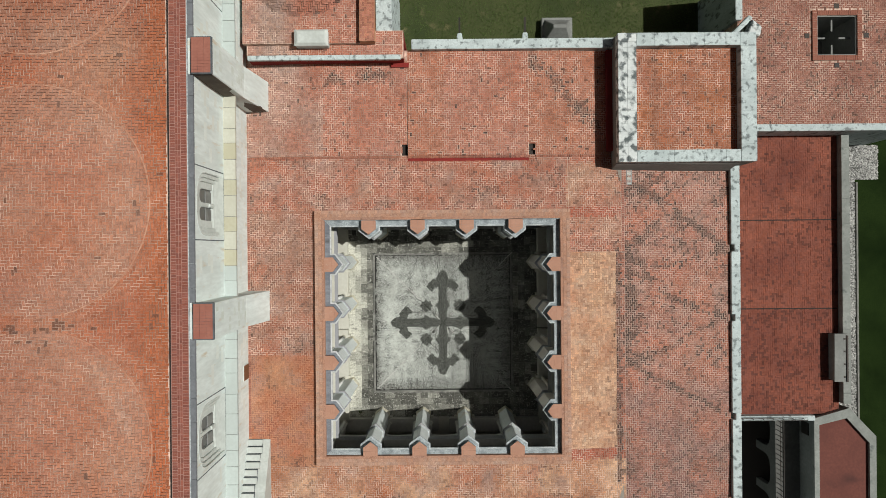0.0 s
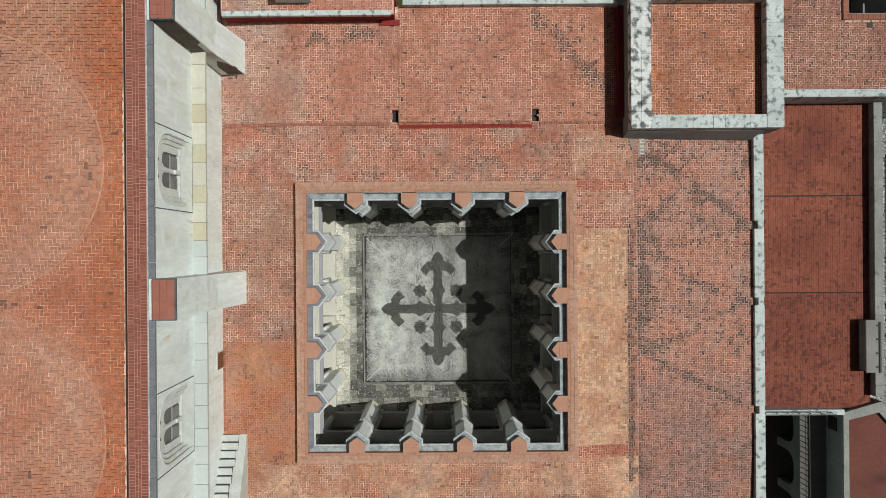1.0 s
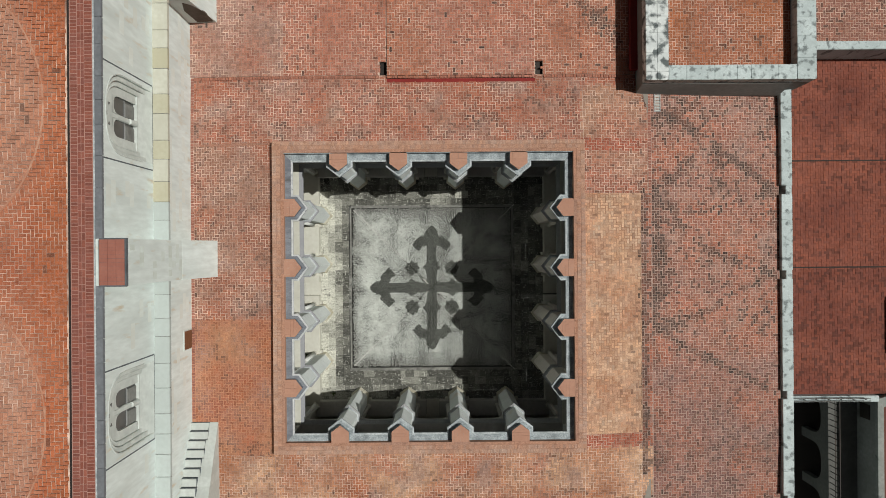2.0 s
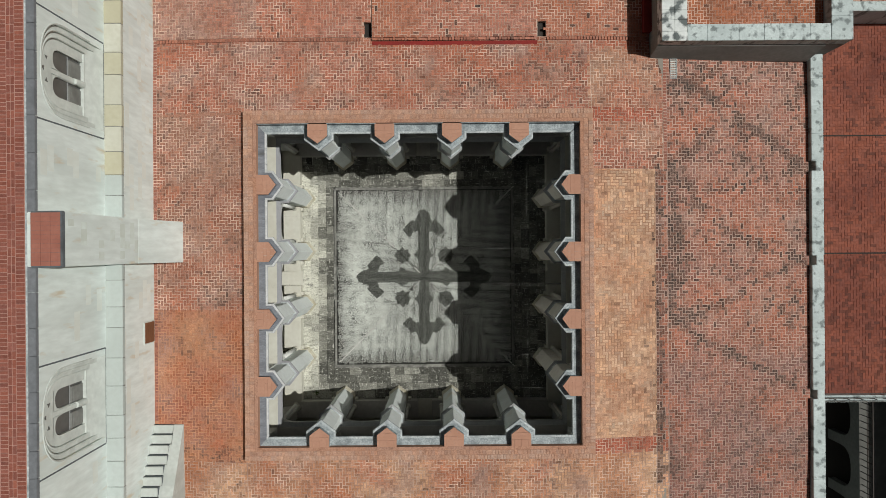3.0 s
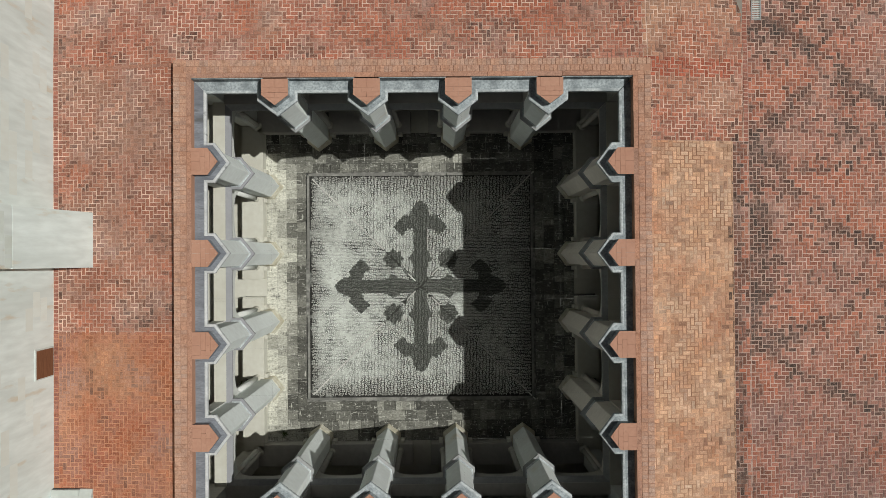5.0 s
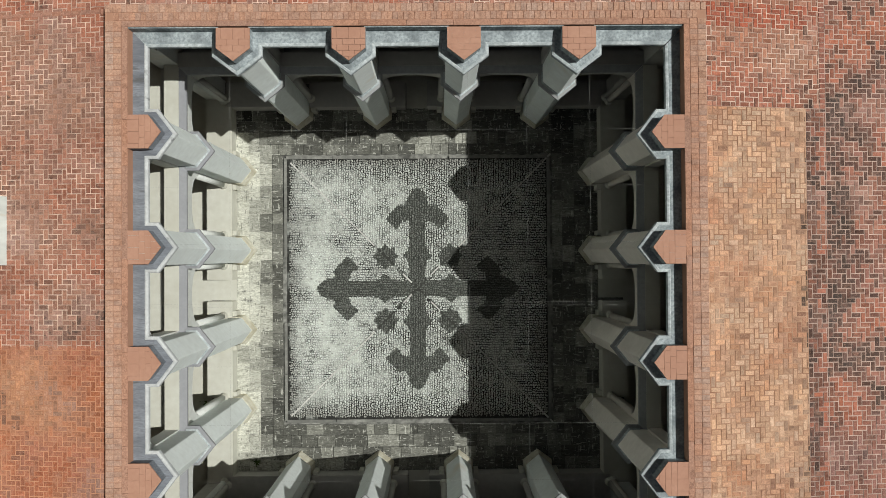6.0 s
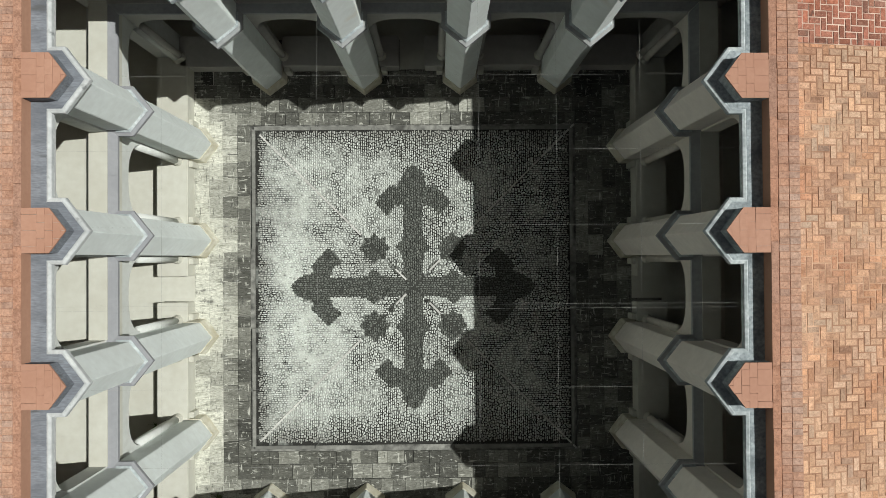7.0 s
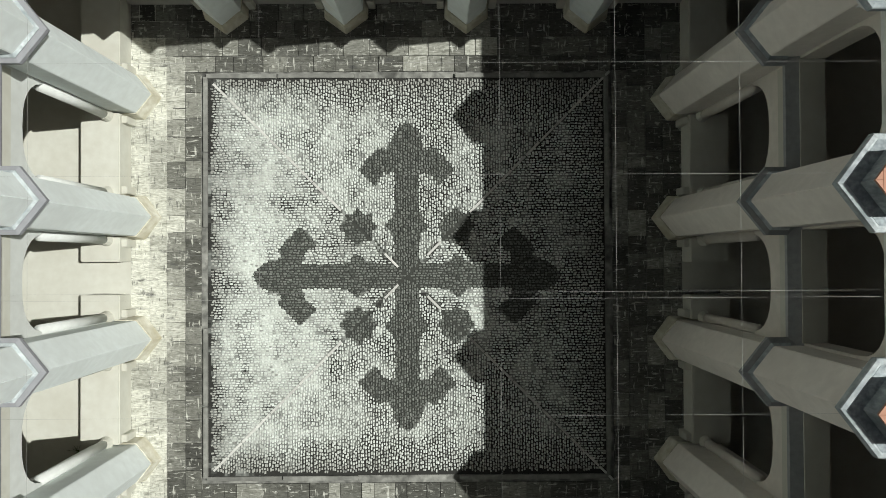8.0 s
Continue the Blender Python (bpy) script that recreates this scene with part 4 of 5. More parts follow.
def lerp(a, b, t):
    t = max(0.0, min(1.0, t))
    return tuple(p + (q - p) * t for p, q in zip(a, b))


GAP, PROUD = 0.0085, 0.012


def brick_shape(b, zf, rnd, gap=GAP):
    xa, xb, ya, yb = b[0] + gap, b[1] - gap, b[2] + gap, b[3] - gap
    dx, dy, up = rnd.uniform(-0.0025, 0.0025), rnd.uniform(-0.0025, 0.0025), rnd.uniform(-0.003, 0.004)
    xa, xb, ya, yb = xa + dx, xb + dx + rnd.uniform(-0.003, 0.002), ya + dy, yb + dy
    e = 0.004
    v = [(x, y, zf(x, y) - PROUD) for x, y in ((xa, ya), (xb, ya), (xb, yb), (xa, yb))]
    v += [(x, y, zf(x, y) + up) for x, y in ((xa + e, ya + e), (xb - e, ya + e), (xb - e, yb - e), (xa + e, yb - e))]
    return v


FACES = [(4, 5, 6, 7), (0, 1, 5, 4), (1, 2, 6, 5), (2, 3, 7, 6), (3, 0, 4, 7)]


# ---- cobbled square with a cross of dark stones ----
PX, PY = 0.06, -0.03
HEAD = [(0, 3.47), (0.19, 3.35), (0.34, 3.13), (0.36, 2.93), (0.47, 2.84), (0.63, 2.88), (1.1, 2.4), (0.73, 2.0), (0.52, 2.3), (0.27, 2.34), (0, 2.34)]


def in_poly(q, p, poly):
    hit = False
    for (x0, y0), (x1, y1) in zip(poly, poly[1:] + poly[:1]):
        if (y0 > p) != (y1 > p) and q < (x1 - x0) * (p - y0) / (y1 - y0) + x0:
            hit = not hit
    return hit


def in_cross(x, y):
    x, y = abs(x), abs(y)
    q, p = min(x, y), max(x, y)
    if (q < 0.28 and p < 2.6) or in_poly(q + 1e-4, p, HEAD) or abs(p - 1.12) + q < 0.51 or max(abs(p - 1.12), q) < 0.33:
        return True
    dx, dy = abs(x - 1.1), abs(y - 1.1)
    if max(dx, dy) < 0.3 or dx + dy < 0.44:
        return True
    return abs(abs(x - y) - 0.075) < 0.022 and 0.42 < x < 0.74


SQUARE = 4.44
pave = empty("cobble_square", "square of pale cobbles with a dark cross and eight-pointed stars", "pavement", kind="structure")
part("base", box(PX - SQUARE - 0.02, PX + SQUARE + 0.02, PY - SQUARE - 0.02, PY + SQUARE + 0.02, -0.06, -0.01), FLOOR_JOINT, pave)
rnd = random.Random(11)


def stone_mesh(sx, sy, h, rnd):
    """A worn cobble: an uneven ring, a smaller upper ring and a low crown."""
    a0 = rnd.uniform(0, 1)
    lo, hi = [], []
    for k in range(7):
        a = a0 + k * math.tau / 7
        r = rnd.uniform(0.88, 1.06)
        c, s = math.cos(a), math.sin(a)
        c, s = math.copysign(abs(c) ** 0.6, c), math.copysign(abs(s) ** 0.6, s)
        lo.append((sx * r * c, sy * r * s, -0.005))
        hi.append((sx * 0.8 * r * c, sy * 0.82 * r * s, h * rnd.uniform(0.75, 1)))
    v = lo + hi + [(0, 0, h * 1.12)]
    f = [(k, (k + 1) % 7, 7 + (k + 1) % 7, 7 + k) for k in range(7)] + [(7 + k, 7 + (k + 1) % 7, 14) for k in range(7)]
    return v, f


def cobble_tone(x, y, dark, rnd):
    """Clean pale stones in the middle, dirtier ones towards the edges."""
    edge = SQUARE - max(abs(x), abs(y))
    dirt = 1.15 * math.exp(-max(edge, 0) / 0.4) + 0.5 * nz_(x, y, 0.7, 3) + 0.3 * nz_(x, y, 2.5, 8) - 0.06
    if dark:
        k = rnd.uniform(0.45, 1.6)
        return (0.098 * k, 0.107 * k, 0.094 * k)
    k = max(0.0, min(1.0, dirt + rnd.uniform(-0.25, 0.3)))
    c = lerp((0.76, 0.795, 0.75), (0.38, 0.38, 0.35), k)
    return lerp(c, (0.12, 0.12, 0.11), 0.7) if rnd.random() < 0.05 else c


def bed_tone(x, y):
    """Lime fills the joints in patches towards the lit west side; elsewhere they are dark earth, paled eastwards to
    lift the shade.
    """
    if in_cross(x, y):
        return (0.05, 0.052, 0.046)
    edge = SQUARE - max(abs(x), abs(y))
    # the last term lightens the joints of the shaded east half
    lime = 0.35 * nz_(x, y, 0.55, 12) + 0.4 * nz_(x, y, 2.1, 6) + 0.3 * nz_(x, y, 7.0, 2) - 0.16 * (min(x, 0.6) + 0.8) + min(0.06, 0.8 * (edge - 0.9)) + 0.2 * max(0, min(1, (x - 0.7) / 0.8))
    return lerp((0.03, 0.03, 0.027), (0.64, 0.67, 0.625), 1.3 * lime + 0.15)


G = 148
vs = [(PX - SQUARE - 0.02 + i * (2 * SQUARE + 0.04) / G, PY - SQUARE - 0.02 + j * (2 * SQUARE + 0.04) / G, 0.004) for i in range(G + 1) for j in range(G + 1)]
fs = [(i * (G + 1) + j, (i + 1) * (G + 1) + j, (i + 1) * (G + 1) + j + 1, i * (G + 1) + j + 1) for i in range(G) for j in range(G)]
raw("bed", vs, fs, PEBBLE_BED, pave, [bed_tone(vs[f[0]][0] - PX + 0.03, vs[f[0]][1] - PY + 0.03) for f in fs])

heap_v, heap_f, heap_t, near = [], [], [], []
ROW, LEN = 0.058, 0.082


def lay(x, y, sx, sy, h, dark):
    c = cobble_tone(x, y, dark, rnd)
    v, f = stone_mesh(sx, sy, h, rnd)
    if max(abs(x), abs(y)) < 0.66 and len(near) < 300:
        near.append(raw("cobble", v, f, PEBBLE, pave, [c] * len(f)))
        near[-1].location = (PX + x, PY + y, 0)
        return
    n0 = len(heap_v)
    heap_v.extend((PX + x + p[0], PY + y + p[1], p[2]) for p in v)
    heap_f.extend(tuple(n0 + k for k in q) for q in f)
    heap_t.extend([c] * len(f))


rows = int(2 * SQUARE / ROW)
for along_y in (True, False):
    for i in range(rows):
        a = -SQUARE + (i + 0.5 + rnd.uniform(-0.07, 0.07)) * 2 * SQUARE / rows
        b = -SQUARE + rnd.uniform(0.02, 0.1)
        while b < SQUARE - 0.05:
            ln = LEN * rnd.uniform(0.65, 1.3)
            m = b + ln / 2
            b += ln
            x, y = (a, m) if along_y else (m, a)
            x, y = x + rnd.uniform(-0.007, 0.007), y + rnd.uniform(-0.007, 0.007)
            if (abs(y) > abs(x)) != along_y or abs(abs(x) - abs(y)) < 0.04:
                continue
            across = rnd.uniform(-0.01, 0.01)
            x, y = (x + across, y) if along_y else (x, y + across)
            x, y = max(-SQUARE + 0.03, min(SQUARE - 0.03, x)), max(-SQUARE + 0.03, min(SQUARE - 0.03, y))
            g = rnd.uniform(0.33, 0.44)
            sx, sy = ((ROW * g, ln * 0.465) if along_y else (ln * 0.465, ROW * g))
            lay(x, y, sx, sy, rnd.uniform(0.02, 0.036), in_cross(x, y))
for s in (1, -1):
    for d in np.arange(-SQUARE + 0.1, SQUARE - 0.1, 0.32):
        if in_cross(d + 0.15, s * (d + 0.15)) or in_cross(d, s * d):
            continue
        o = part("diagonal_strip", box(-0.215, 0.215, -0.026, 0.026, 0.0, 0.032, 0.005), CURB_PALE, pave)
        o.matrix_world = pose(PX + d + 0.15, PY + s * (d + 0.15), 0, 0, 0, 45 * s)
raw("cobbles", heap_v, heap_f, PEBBLE, pave, heap_t)["kind"] = "stuff"

# narrow curb stones round the square, open in the middle of each side
for k in range(4):
    for u0, u1 in ((-4.5, -2.9), (-2.9, -1.15), (1.1, 2.8), (2.8, 4.5)):
        o = part("curb_stone", box(u0 + 0.01, u1 - 0.01, 4.46, 4.56, -0.05, 0.05 + random.uniform(0, 0.015), 0.008), CURB, pave)
        o.matrix_world = pose(PX, PY, 0, 0, 0, 90 * k)

# cream thresholds in the openings of the lower arcade
for k in range(4):
    o = part("threshold", box(-0.35, 0.35, 6.2, 7.06, -0.03, 0.012), CREAM, floor)
    o.matrix_world = pose(CX, CY, 0, 0, 0, 90 * k)

# flagstones round the square, whitened by lime towards the west
rnd = random.Random(23)


def flag_tone(x, y):
    r = max(abs(x), abs(y))
    lime = 0.38 * nz_(x, y, 0.9, 4) + 0.36 * nz_(x, y, 2.3, 6) + 0.17 * rnd.uniform(-1, 1)
    foot = min(math.hypot(x - fx, y - fy) for fx in (-5.45,) for fy in (-4.05, -1.35, 1.35, 4.05))
    # paler round the west plinths and in two spots on the north side
    lime += 0.7 * math.exp(-(foot / 0.5) ** 2) + 1.3 * math.exp(-((x - 1.75) / 0.3) ** 2 - ((y - 5.3) / 0.3) ** 2) + 0.6 * math.exp(-((x - 0.1) / 0.35) ** 2 - ((y - 5.1) / 0.2) ** 2)
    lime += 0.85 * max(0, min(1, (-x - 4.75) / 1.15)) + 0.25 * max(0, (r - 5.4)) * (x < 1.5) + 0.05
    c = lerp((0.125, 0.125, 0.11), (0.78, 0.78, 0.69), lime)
    # strip along the north wall's foot darkened, its shade put into the tone
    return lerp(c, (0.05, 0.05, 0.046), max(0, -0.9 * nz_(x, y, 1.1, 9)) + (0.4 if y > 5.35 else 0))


for k in range(4):
    m = pose(CX, CY, 0, 0, 0, 90 * k)
    y0 = 4.62
    for d in (0.36, 0.42, 0.38, 0.4, 0.3):
        u, u1 = -6.62, y0
        while u < u1 - 0.05:
            ln = min(rnd.uniform(0.24, 0.62), u1 - u)
            if u1 - u - ln < 0.2:
                ln = u1 - u
            up = rnd.uniform(-0.004, 0.008)
            v = brick_shape((u, u + ln, y0, y0 + d), lambda x, y: up, rnd, 0.004)
            p = m @ Vector((u + ln / 2, y0 + d / 2, 0))
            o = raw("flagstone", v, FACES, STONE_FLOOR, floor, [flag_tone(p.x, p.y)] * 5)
            o.matrix_world = m
            u += ln
        y0 += d

part("lime_bed", box(-6.55, -5.2, -6.3, 6.3, -0.05, -0.008), LIME_DUST, floor)

# weeds rooted in the joints of the west side
for wx, wy, wz in ((-7.0, -3.75, 0.55), (-6.95, -4.5, 0.55), (-5.5, -5.9, 0.0)):
    bm = bmesh.new()
    for _ in range(16):
        a, ln, w = rnd.uniform(0, math.tau), rnd.uniform(0.1, 0.24), 0.012
        c, s = math.cos(a), math.sin(a)
        p = [(wx - s * w, wy + c * w, wz), (wx + s * w, wy - c * w, wz), (wx + c * ln * 0.6 + s * w, wy + s * ln * 0.6 - c * w, wz + ln * 0.7), (wx + c * ln, wy + s * ln, wz + ln * 0.55)]
        bm.faces.new([bm.verts.new(q) for q in p])
    tagged(part("weed", bm, BLADE), "small green weed growing from a wall joint", "plant", "weeds in the court")

# ---- thin wires stretched over the court ----
for y in (-4.3, -2.95, -1.55, -0.13, -0.05, 1.38, 2.75, 4.1):
    w = part("wire", box(CX - 6.2, CX + 6.2, y - 0.0009, y + 0.0009, 7.08 - 0.0009, 7.08 + 0.0009), WIRE)
    tagged(w, "thin pale steel wire stretched across the court", "wire", "wires over the court")
for x in (-4.2, -1.4, 1.52, 2.93, 4.45):
    w = part("wire", box(x - 0.0009, x + 0.0009, CY - 6.2, CY + 6.2, 7.09 - 0.0009, 7.09 + 0.0009), WIRE)
    tagged(w, "thin pale steel wire stretched across the court", "wire", "wires over the court")

# ---- brick paving ----
def seg_dist(x, y, a, b):
    ax, ay, bx, by = *a, *b
    t = max(0, min(1, ((x - ax) * (bx - ax) + (y - ay) * (by - ay)) / ((bx - ax) ** 2 + (by - ay) ** 2)))
    return math.hypot(x - ax - t * (bx - ax), y - ay - t * (by - ay))


def toned(c, rnd, spread=0.24):
    k = 1 + rnd.uniform(-spread, spread)
    h = rnd.uniform(-0.06, 0.06)
    return (c[0] * k * (1 + h), c[1] * k, c[2] * k * (1 - h))


SALMON, ROSE, ORANGE, GOLD, PINK, SOOT = (0.41, 0.142, 0.087), (0.415, 0.175, 0.125), (0.42, 0.152, 0.07), (0.69, 0.44, 0.28), (0.29, 0.142, 0.112), (0.06, 0.05, 0.044)
# water trails: the corners of each trail, its weight and its half width
TRAILS = [(((10.7, 8.4), (12.8, 7.2), (14.0, 6.2), (15.4, 5.25), (16.2, 4.72)), 1.35, 0.13), (((16.2, 4.72), (14.9, 4.3), (13.3, 3.8), (11.9, 3.7)), 0.8, 0.13),
          (((12.1, 6.2), (11.4, 5.3), (10.5, 4.9)), 0.5, 0.2), (((10.35, 4.65), (11.1, 4.05), (11.65, 3.1), (12.3, 2.4), (14.0, 1.55), (16.2, 0.8)), 0.95, 0.13),
          (((16.2, 0.8), (14.6, 0.1), (12.6, -0.9), (10.3, -1.9)), 1.0, 0.1), (((16.2, -4.8), (14.2, -3.6), (11.6, -2.4), (10.3, -1.3)), 1.05, 0.12),
          (((13.9, -6.6), (12.9, -7.3)), 0.5, 0.1), (((9.9, 4.7), (9.93, -8.2)), 1.5, 0.125), (((10.5, 3.2), (10.8, 1.6), (10.6, 0.0)), 0.6, 0.35)]
STREAKS = [(p, q, weight, half) for corners, weight, half in TRAILS for p, q in zip(corners, corners[1:])]


def streak_at(x, y):
    """How strongly the water trails from the drains stain the paving."""
    s = 0.0
    for a, b, weight, half in STREAKS:
        d = abs(seg_dist(x, y, a, b) + 0.12 * nz_(x, y, 1.1, 3) + 0.07 * nz_(x, y, 4.0, 3))
        s = max(s, weight * math.exp(-(d / half) ** 2) * max(0, 0.8 + 1.1 * nz_(x, y, 0.9, 2) + 0.9 * nz_(x, y, 2.6, 7)) + 0.22 * weight * math.exp(-(d / 0.5) ** 2) * max(0, 0.5 + 1.6 * nz_(x, y, 1.7, 5)))
    return max(0.0, s)


def sooty(x, y, k, level):
    """Clusters of blackened bricks at three sizes."""
    c = 0.8 * nz_(x, y, 0.45, k) + 0.9 * nz_(x, y, 1.3, k + 5) + 0.8 * nz_(x, y, 3.4, k + 9)
    return max(0.0, min(0.85, level + 0.75 * c))


def main_tone(x, y, rnd):
    if x > 10.3:
        c = lerp(PINK, ROSE, 0.5 + 0.9 * nz_(x, y, 0.35, 3) + rnd.uniform(-0.4, 0.4))
        c = lerp(c, (0.40, 0.16, 0.105), 1.4 * nz_(x, y, 0.3, 9) - 0.1 + 0.75 * math.exp(-((x - 14.2) / 1.7) ** 2 - ((y - 2.4) / 1.1) ** 2) + 0.6 * math.exp(-((x - 14.0) / 1.8) ** 2 - ((y + 1.9) / 1.0) ** 2))
        c = lerp(c, (0.255, 0.138, 0.122), min(0.9, 0.16 * max(0, -y - 1.0)) * (0.8 + 0.8 * nz_(x, y, 0.5, 2)))
        dirt = sooty(x, y, 5, 0.06 + (0.16 if y > 7.3 else 0) + (0.3 if y > -2 else 0.08) * math.exp(-(x - 10.3) / 1.2))
        dirt += 0.14 * max(0, min(1, (-y - 3) / 4))
        dirt *= 1 - 0.75 * math.exp(-((x - 14.2) / 1.7) ** 2 - ((y - 2.4) / 1.1) ** 2)
    elif 7.0 < x < 9.78 and -6.35 < y < 4.6:
        c, dirt = lerp(GOLD, ORANGE, 0.16 + 0.6 * nz_(x, y, 0.5, 2) + 0.35 * nz_(x, y, 1.8, 5)), 0.3 * sooty(x, y, 7, -0.1) + 0.16 * max(0, x - 9.0)
        c = lerp(c, (0.68, 0.49, 0.35), 0.34 + 0.9 * nz_(x, y, 1.1, 4))
        c = lerp(c, (0.46, 0.21, 0.125), 0.15 + 0.6 * nz_(x, y, 0.8, 11) + rnd.uniform(-0.15, 0.15))
    elif x < -7.0 and -7.2 < y < -1.0:
        c, dirt = lerp(lerp(ORANGE, GOLD, 0.3 + 0.5 * nz_(x, y, 0.6, 8)), SALMON, 0.3 + nz_(x, y, 0.5, 1)), 0.5 * sooty(x, y, 4, -0.12) + (0.5 if y < -6.6 else 0)
    elif x < -7.0 and y < 7.0 and y > -1.0:
        c, dirt = lerp((0.40, 0.225, 0.165), (0.35, 0.155, 0.105), 0.5 + 1.2 * nz_(x, y, 0.5, 1)), sooty(x, y, 4, 0.06) + 0.7 * max(0, -x - 10.1)
    elif y < -7.0:
        c, dirt = lerp(GOLD, ORANGE, 0.5 + nz_(x, y, 0.45, 6)), sooty(x, y, 8, 0.02)
    else:
        c, dirt = lerp((0.44, 0.155, 0.096), (0.45, 0.195, 0.14), 0.35 + 1.2 * nz_(x, y, 0.4, 1)), sooty(x, y, 14, 0.05 + (0.12 if 7.0 < y < 8.6 and 0 < x < 7 else 0) + 0.5 * max(0, -x - 10.2))
        c = lerp(c, (0.44, 0.26, 0.19), 1.1 * nz_(x, y, 0.8, 6) - 0.1)
    if 7.0 < x < 10.15 and 4.6 < y < 9.6:
        c = lerp(c, (0.47, 0.285, 0.19), 0.35 + 0.8 * nz_(x, y, 0.5, 8))
        dirt += 0.35 * math.exp(-((y - 4.9) / 0.35) ** 2)
    if 7.0 < x < 10.15 and (6.55 < y < 7.1 or -6.85 < y < -6.35):
        c, dirt = (0.41, 0.12, 0.072), 0.03
    streak, east = streak_at(x, y), x > 9.78
    if not 7.0 < x < 9.78:
        c = lerp(c, (0.40, 0.27, 0.225) if not east or y > -2 else (0.31, 0.19, 0.165), 0.12 + 1.0 * nz_(x, y, 1.0, 21) + rnd.uniform(-0.12, 0.12))
        c = lerp(c, (0.45, 0.155, 0.09), 0.1 + 1.0 * nz_(x, y, 0.7, 33) + rnd.uniform(-0.12, 0.12))
    if rnd.random() < 1.1 * dirt + 1.5 * streak:
        c = lerp(c, SOOT if streak > 0.3 else (0.09, 0.06, 0.05) if east else (0.15, 0.085, 0.065), rnd.uniform(0.45, 0.95) if streak > 0.3 or east and y > -2.2 else rnd.uniform(0.12, 0.65))
    c = toned(c, rnd, 0.27 if east else 0.15 if x < -7.0 and -7.2 < y < -1.0 else 0.21)
    return (*c, max(0, min(1, (0.6 if east else 0.6) * dirt + 0.15 * streak)))


def north_tone(x, y, rnd):
    c = lerp((0.49, 0.215, 0.155), (0.47, 0.175, 0.11), 0.5 + nz_(x, y, 0.35, 2))
    if N_IN[0] < x < 0.2 or x > 5.0:
        c = lerp(c, ORANGE, 0.35)
    dirt = 0.03 + 0.2 * nz_(x, y, 0.6, 6)
    dirt += 0.8 * math.exp(-(seg_dist(x, y, (5.2, 15.3), (8.6, 11.8)) / 0.5) ** 2) * (0.6 + nz_(x, y, 1.0, 3))
    dirt += 0.7 * math.exp(-(seg_dist(x, y, (-6.0, 14.3), (-2.5, 14.6)) / 0.5) ** 2) * (0.6 + nz_(x, y, 1.0, 8))
    if x < -6.5:
        c = lerp(c, (0.42, 0.29, 0.24), 0.5 + nz_(x, y, 0.5, 5))
    return (*toned(lerp(c, SOOT, rnd.uniform(0.4, 0.9)) if rnd.random() < 0.5 * dirt else c, rnd), max(0, min(1, 1.1 * dirt)))


def church_tone(x, y, rnd):
    c = lerp(lerp((0.42, 0.142, 0.066), SALMON, 0.45 + 1.1 * nz_(x, y, 0.22, 2)), (0.46, 0.225, 0.142), 0.3 + 0.9 * nz_(x, y, 0.33, 7))
    inside = any(math.hypot(x - cx, y - cy) < r for cx, cy, r in DOMES)
    if not inside:
        c = lerp(c, (0.42, 0.125, 0.055), 0.65 + 0.5 * max(0, x + 13.5))
    for cx, cy, r in DOMES:
        q = math.hypot(x - cx, y - cy) / r
        if q < 1.35:
            c = lerp(c, (0.47, 0.27, 0.185), (0.7 if x > cx else 0.3) * math.exp(-((q - 0.9) / 0.2) ** 2) * (0.5 + 1.2 * nz_(x, y, 0.45, 9)))
    if y > 12.5:
        c = lerp(c, (0.27, 0.10, 0.062), min(0.65, 0.22 * (y - 12.5)) * (0.8 + 0.8 * nz_(x, y, 0.4, 2)))
    c = lerp(c, (0.58, 0.44, 0.35), 0.8 * math.exp(-(seg_dist(x, y, (-15.0, -0.3), (-13.1, -3.6)) / 0.22) ** 2) * max(0, 0.5 + 1.3 * nz_(x, y, 0.8, 3)))
    dirt = 0.05 * nz_(x, y, 0.5, 4) + 0.7 * math.exp(-((y - 1.7 - 0.1 * (x + 16)) / 0.22) ** 2) * max(0, 0.25 + 1.6 * nz_(x, y, 0.9, 4))
    if inside:
        c = lerp(c, (0.44, 0.215, 0.145), 0.35 + 0.5 * nz_(x, y, 0.3, 13))
    c = lerp(c, (0.50, 0.285, 0.19), 0.85 * math.exp(-((x + 14.9) / 2.0) ** 2 - ((y - 13.2) / 1.7) ** 2) * (0.8 + 0.7 * nz_(x, y, 0.6, 15)))
    c = lerp(c, (0.46, 0.145, 0.06), max(0, min(0.6, 0.6 * (x + 13.3))))
    c = tuple(1.16 * q for q in c)
    return toned(lerp(c, SOOT, 0.6) if rnd.random() < dirt else c, rnd, 0.13)


def far_tone(x, y, rnd):
    c = lerp((0.29, 0.122, 0.092), (0.36, 0.165, 0.12), 0.4 + 0.8 * nz_(x, y, 0.4, 3))
    return toned(lerp(c, SOOT, 0.6) if rnd.random() < 0.12 + 0.3 * nz_(x, y, 0.6, 6) else c, rnd)


def low_tone(x, y, rnd):
    c = lerp((0.295, 0.102, 0.067), (0.205, 0.068, 0.048), 0.4 + nz_(x, y, 0.4, 3) + (0.35 if y < 1.05 else 0))
    dirt = 0.1 + 0.25 * nz_(x, y, 0.7, 6) + (0.12 if y < 1 else 0)
    return toned(lerp(c, (0.07, 0.033, 0.027), 0.5) if rnd.random() < dirt else c, rnd, 0.08)


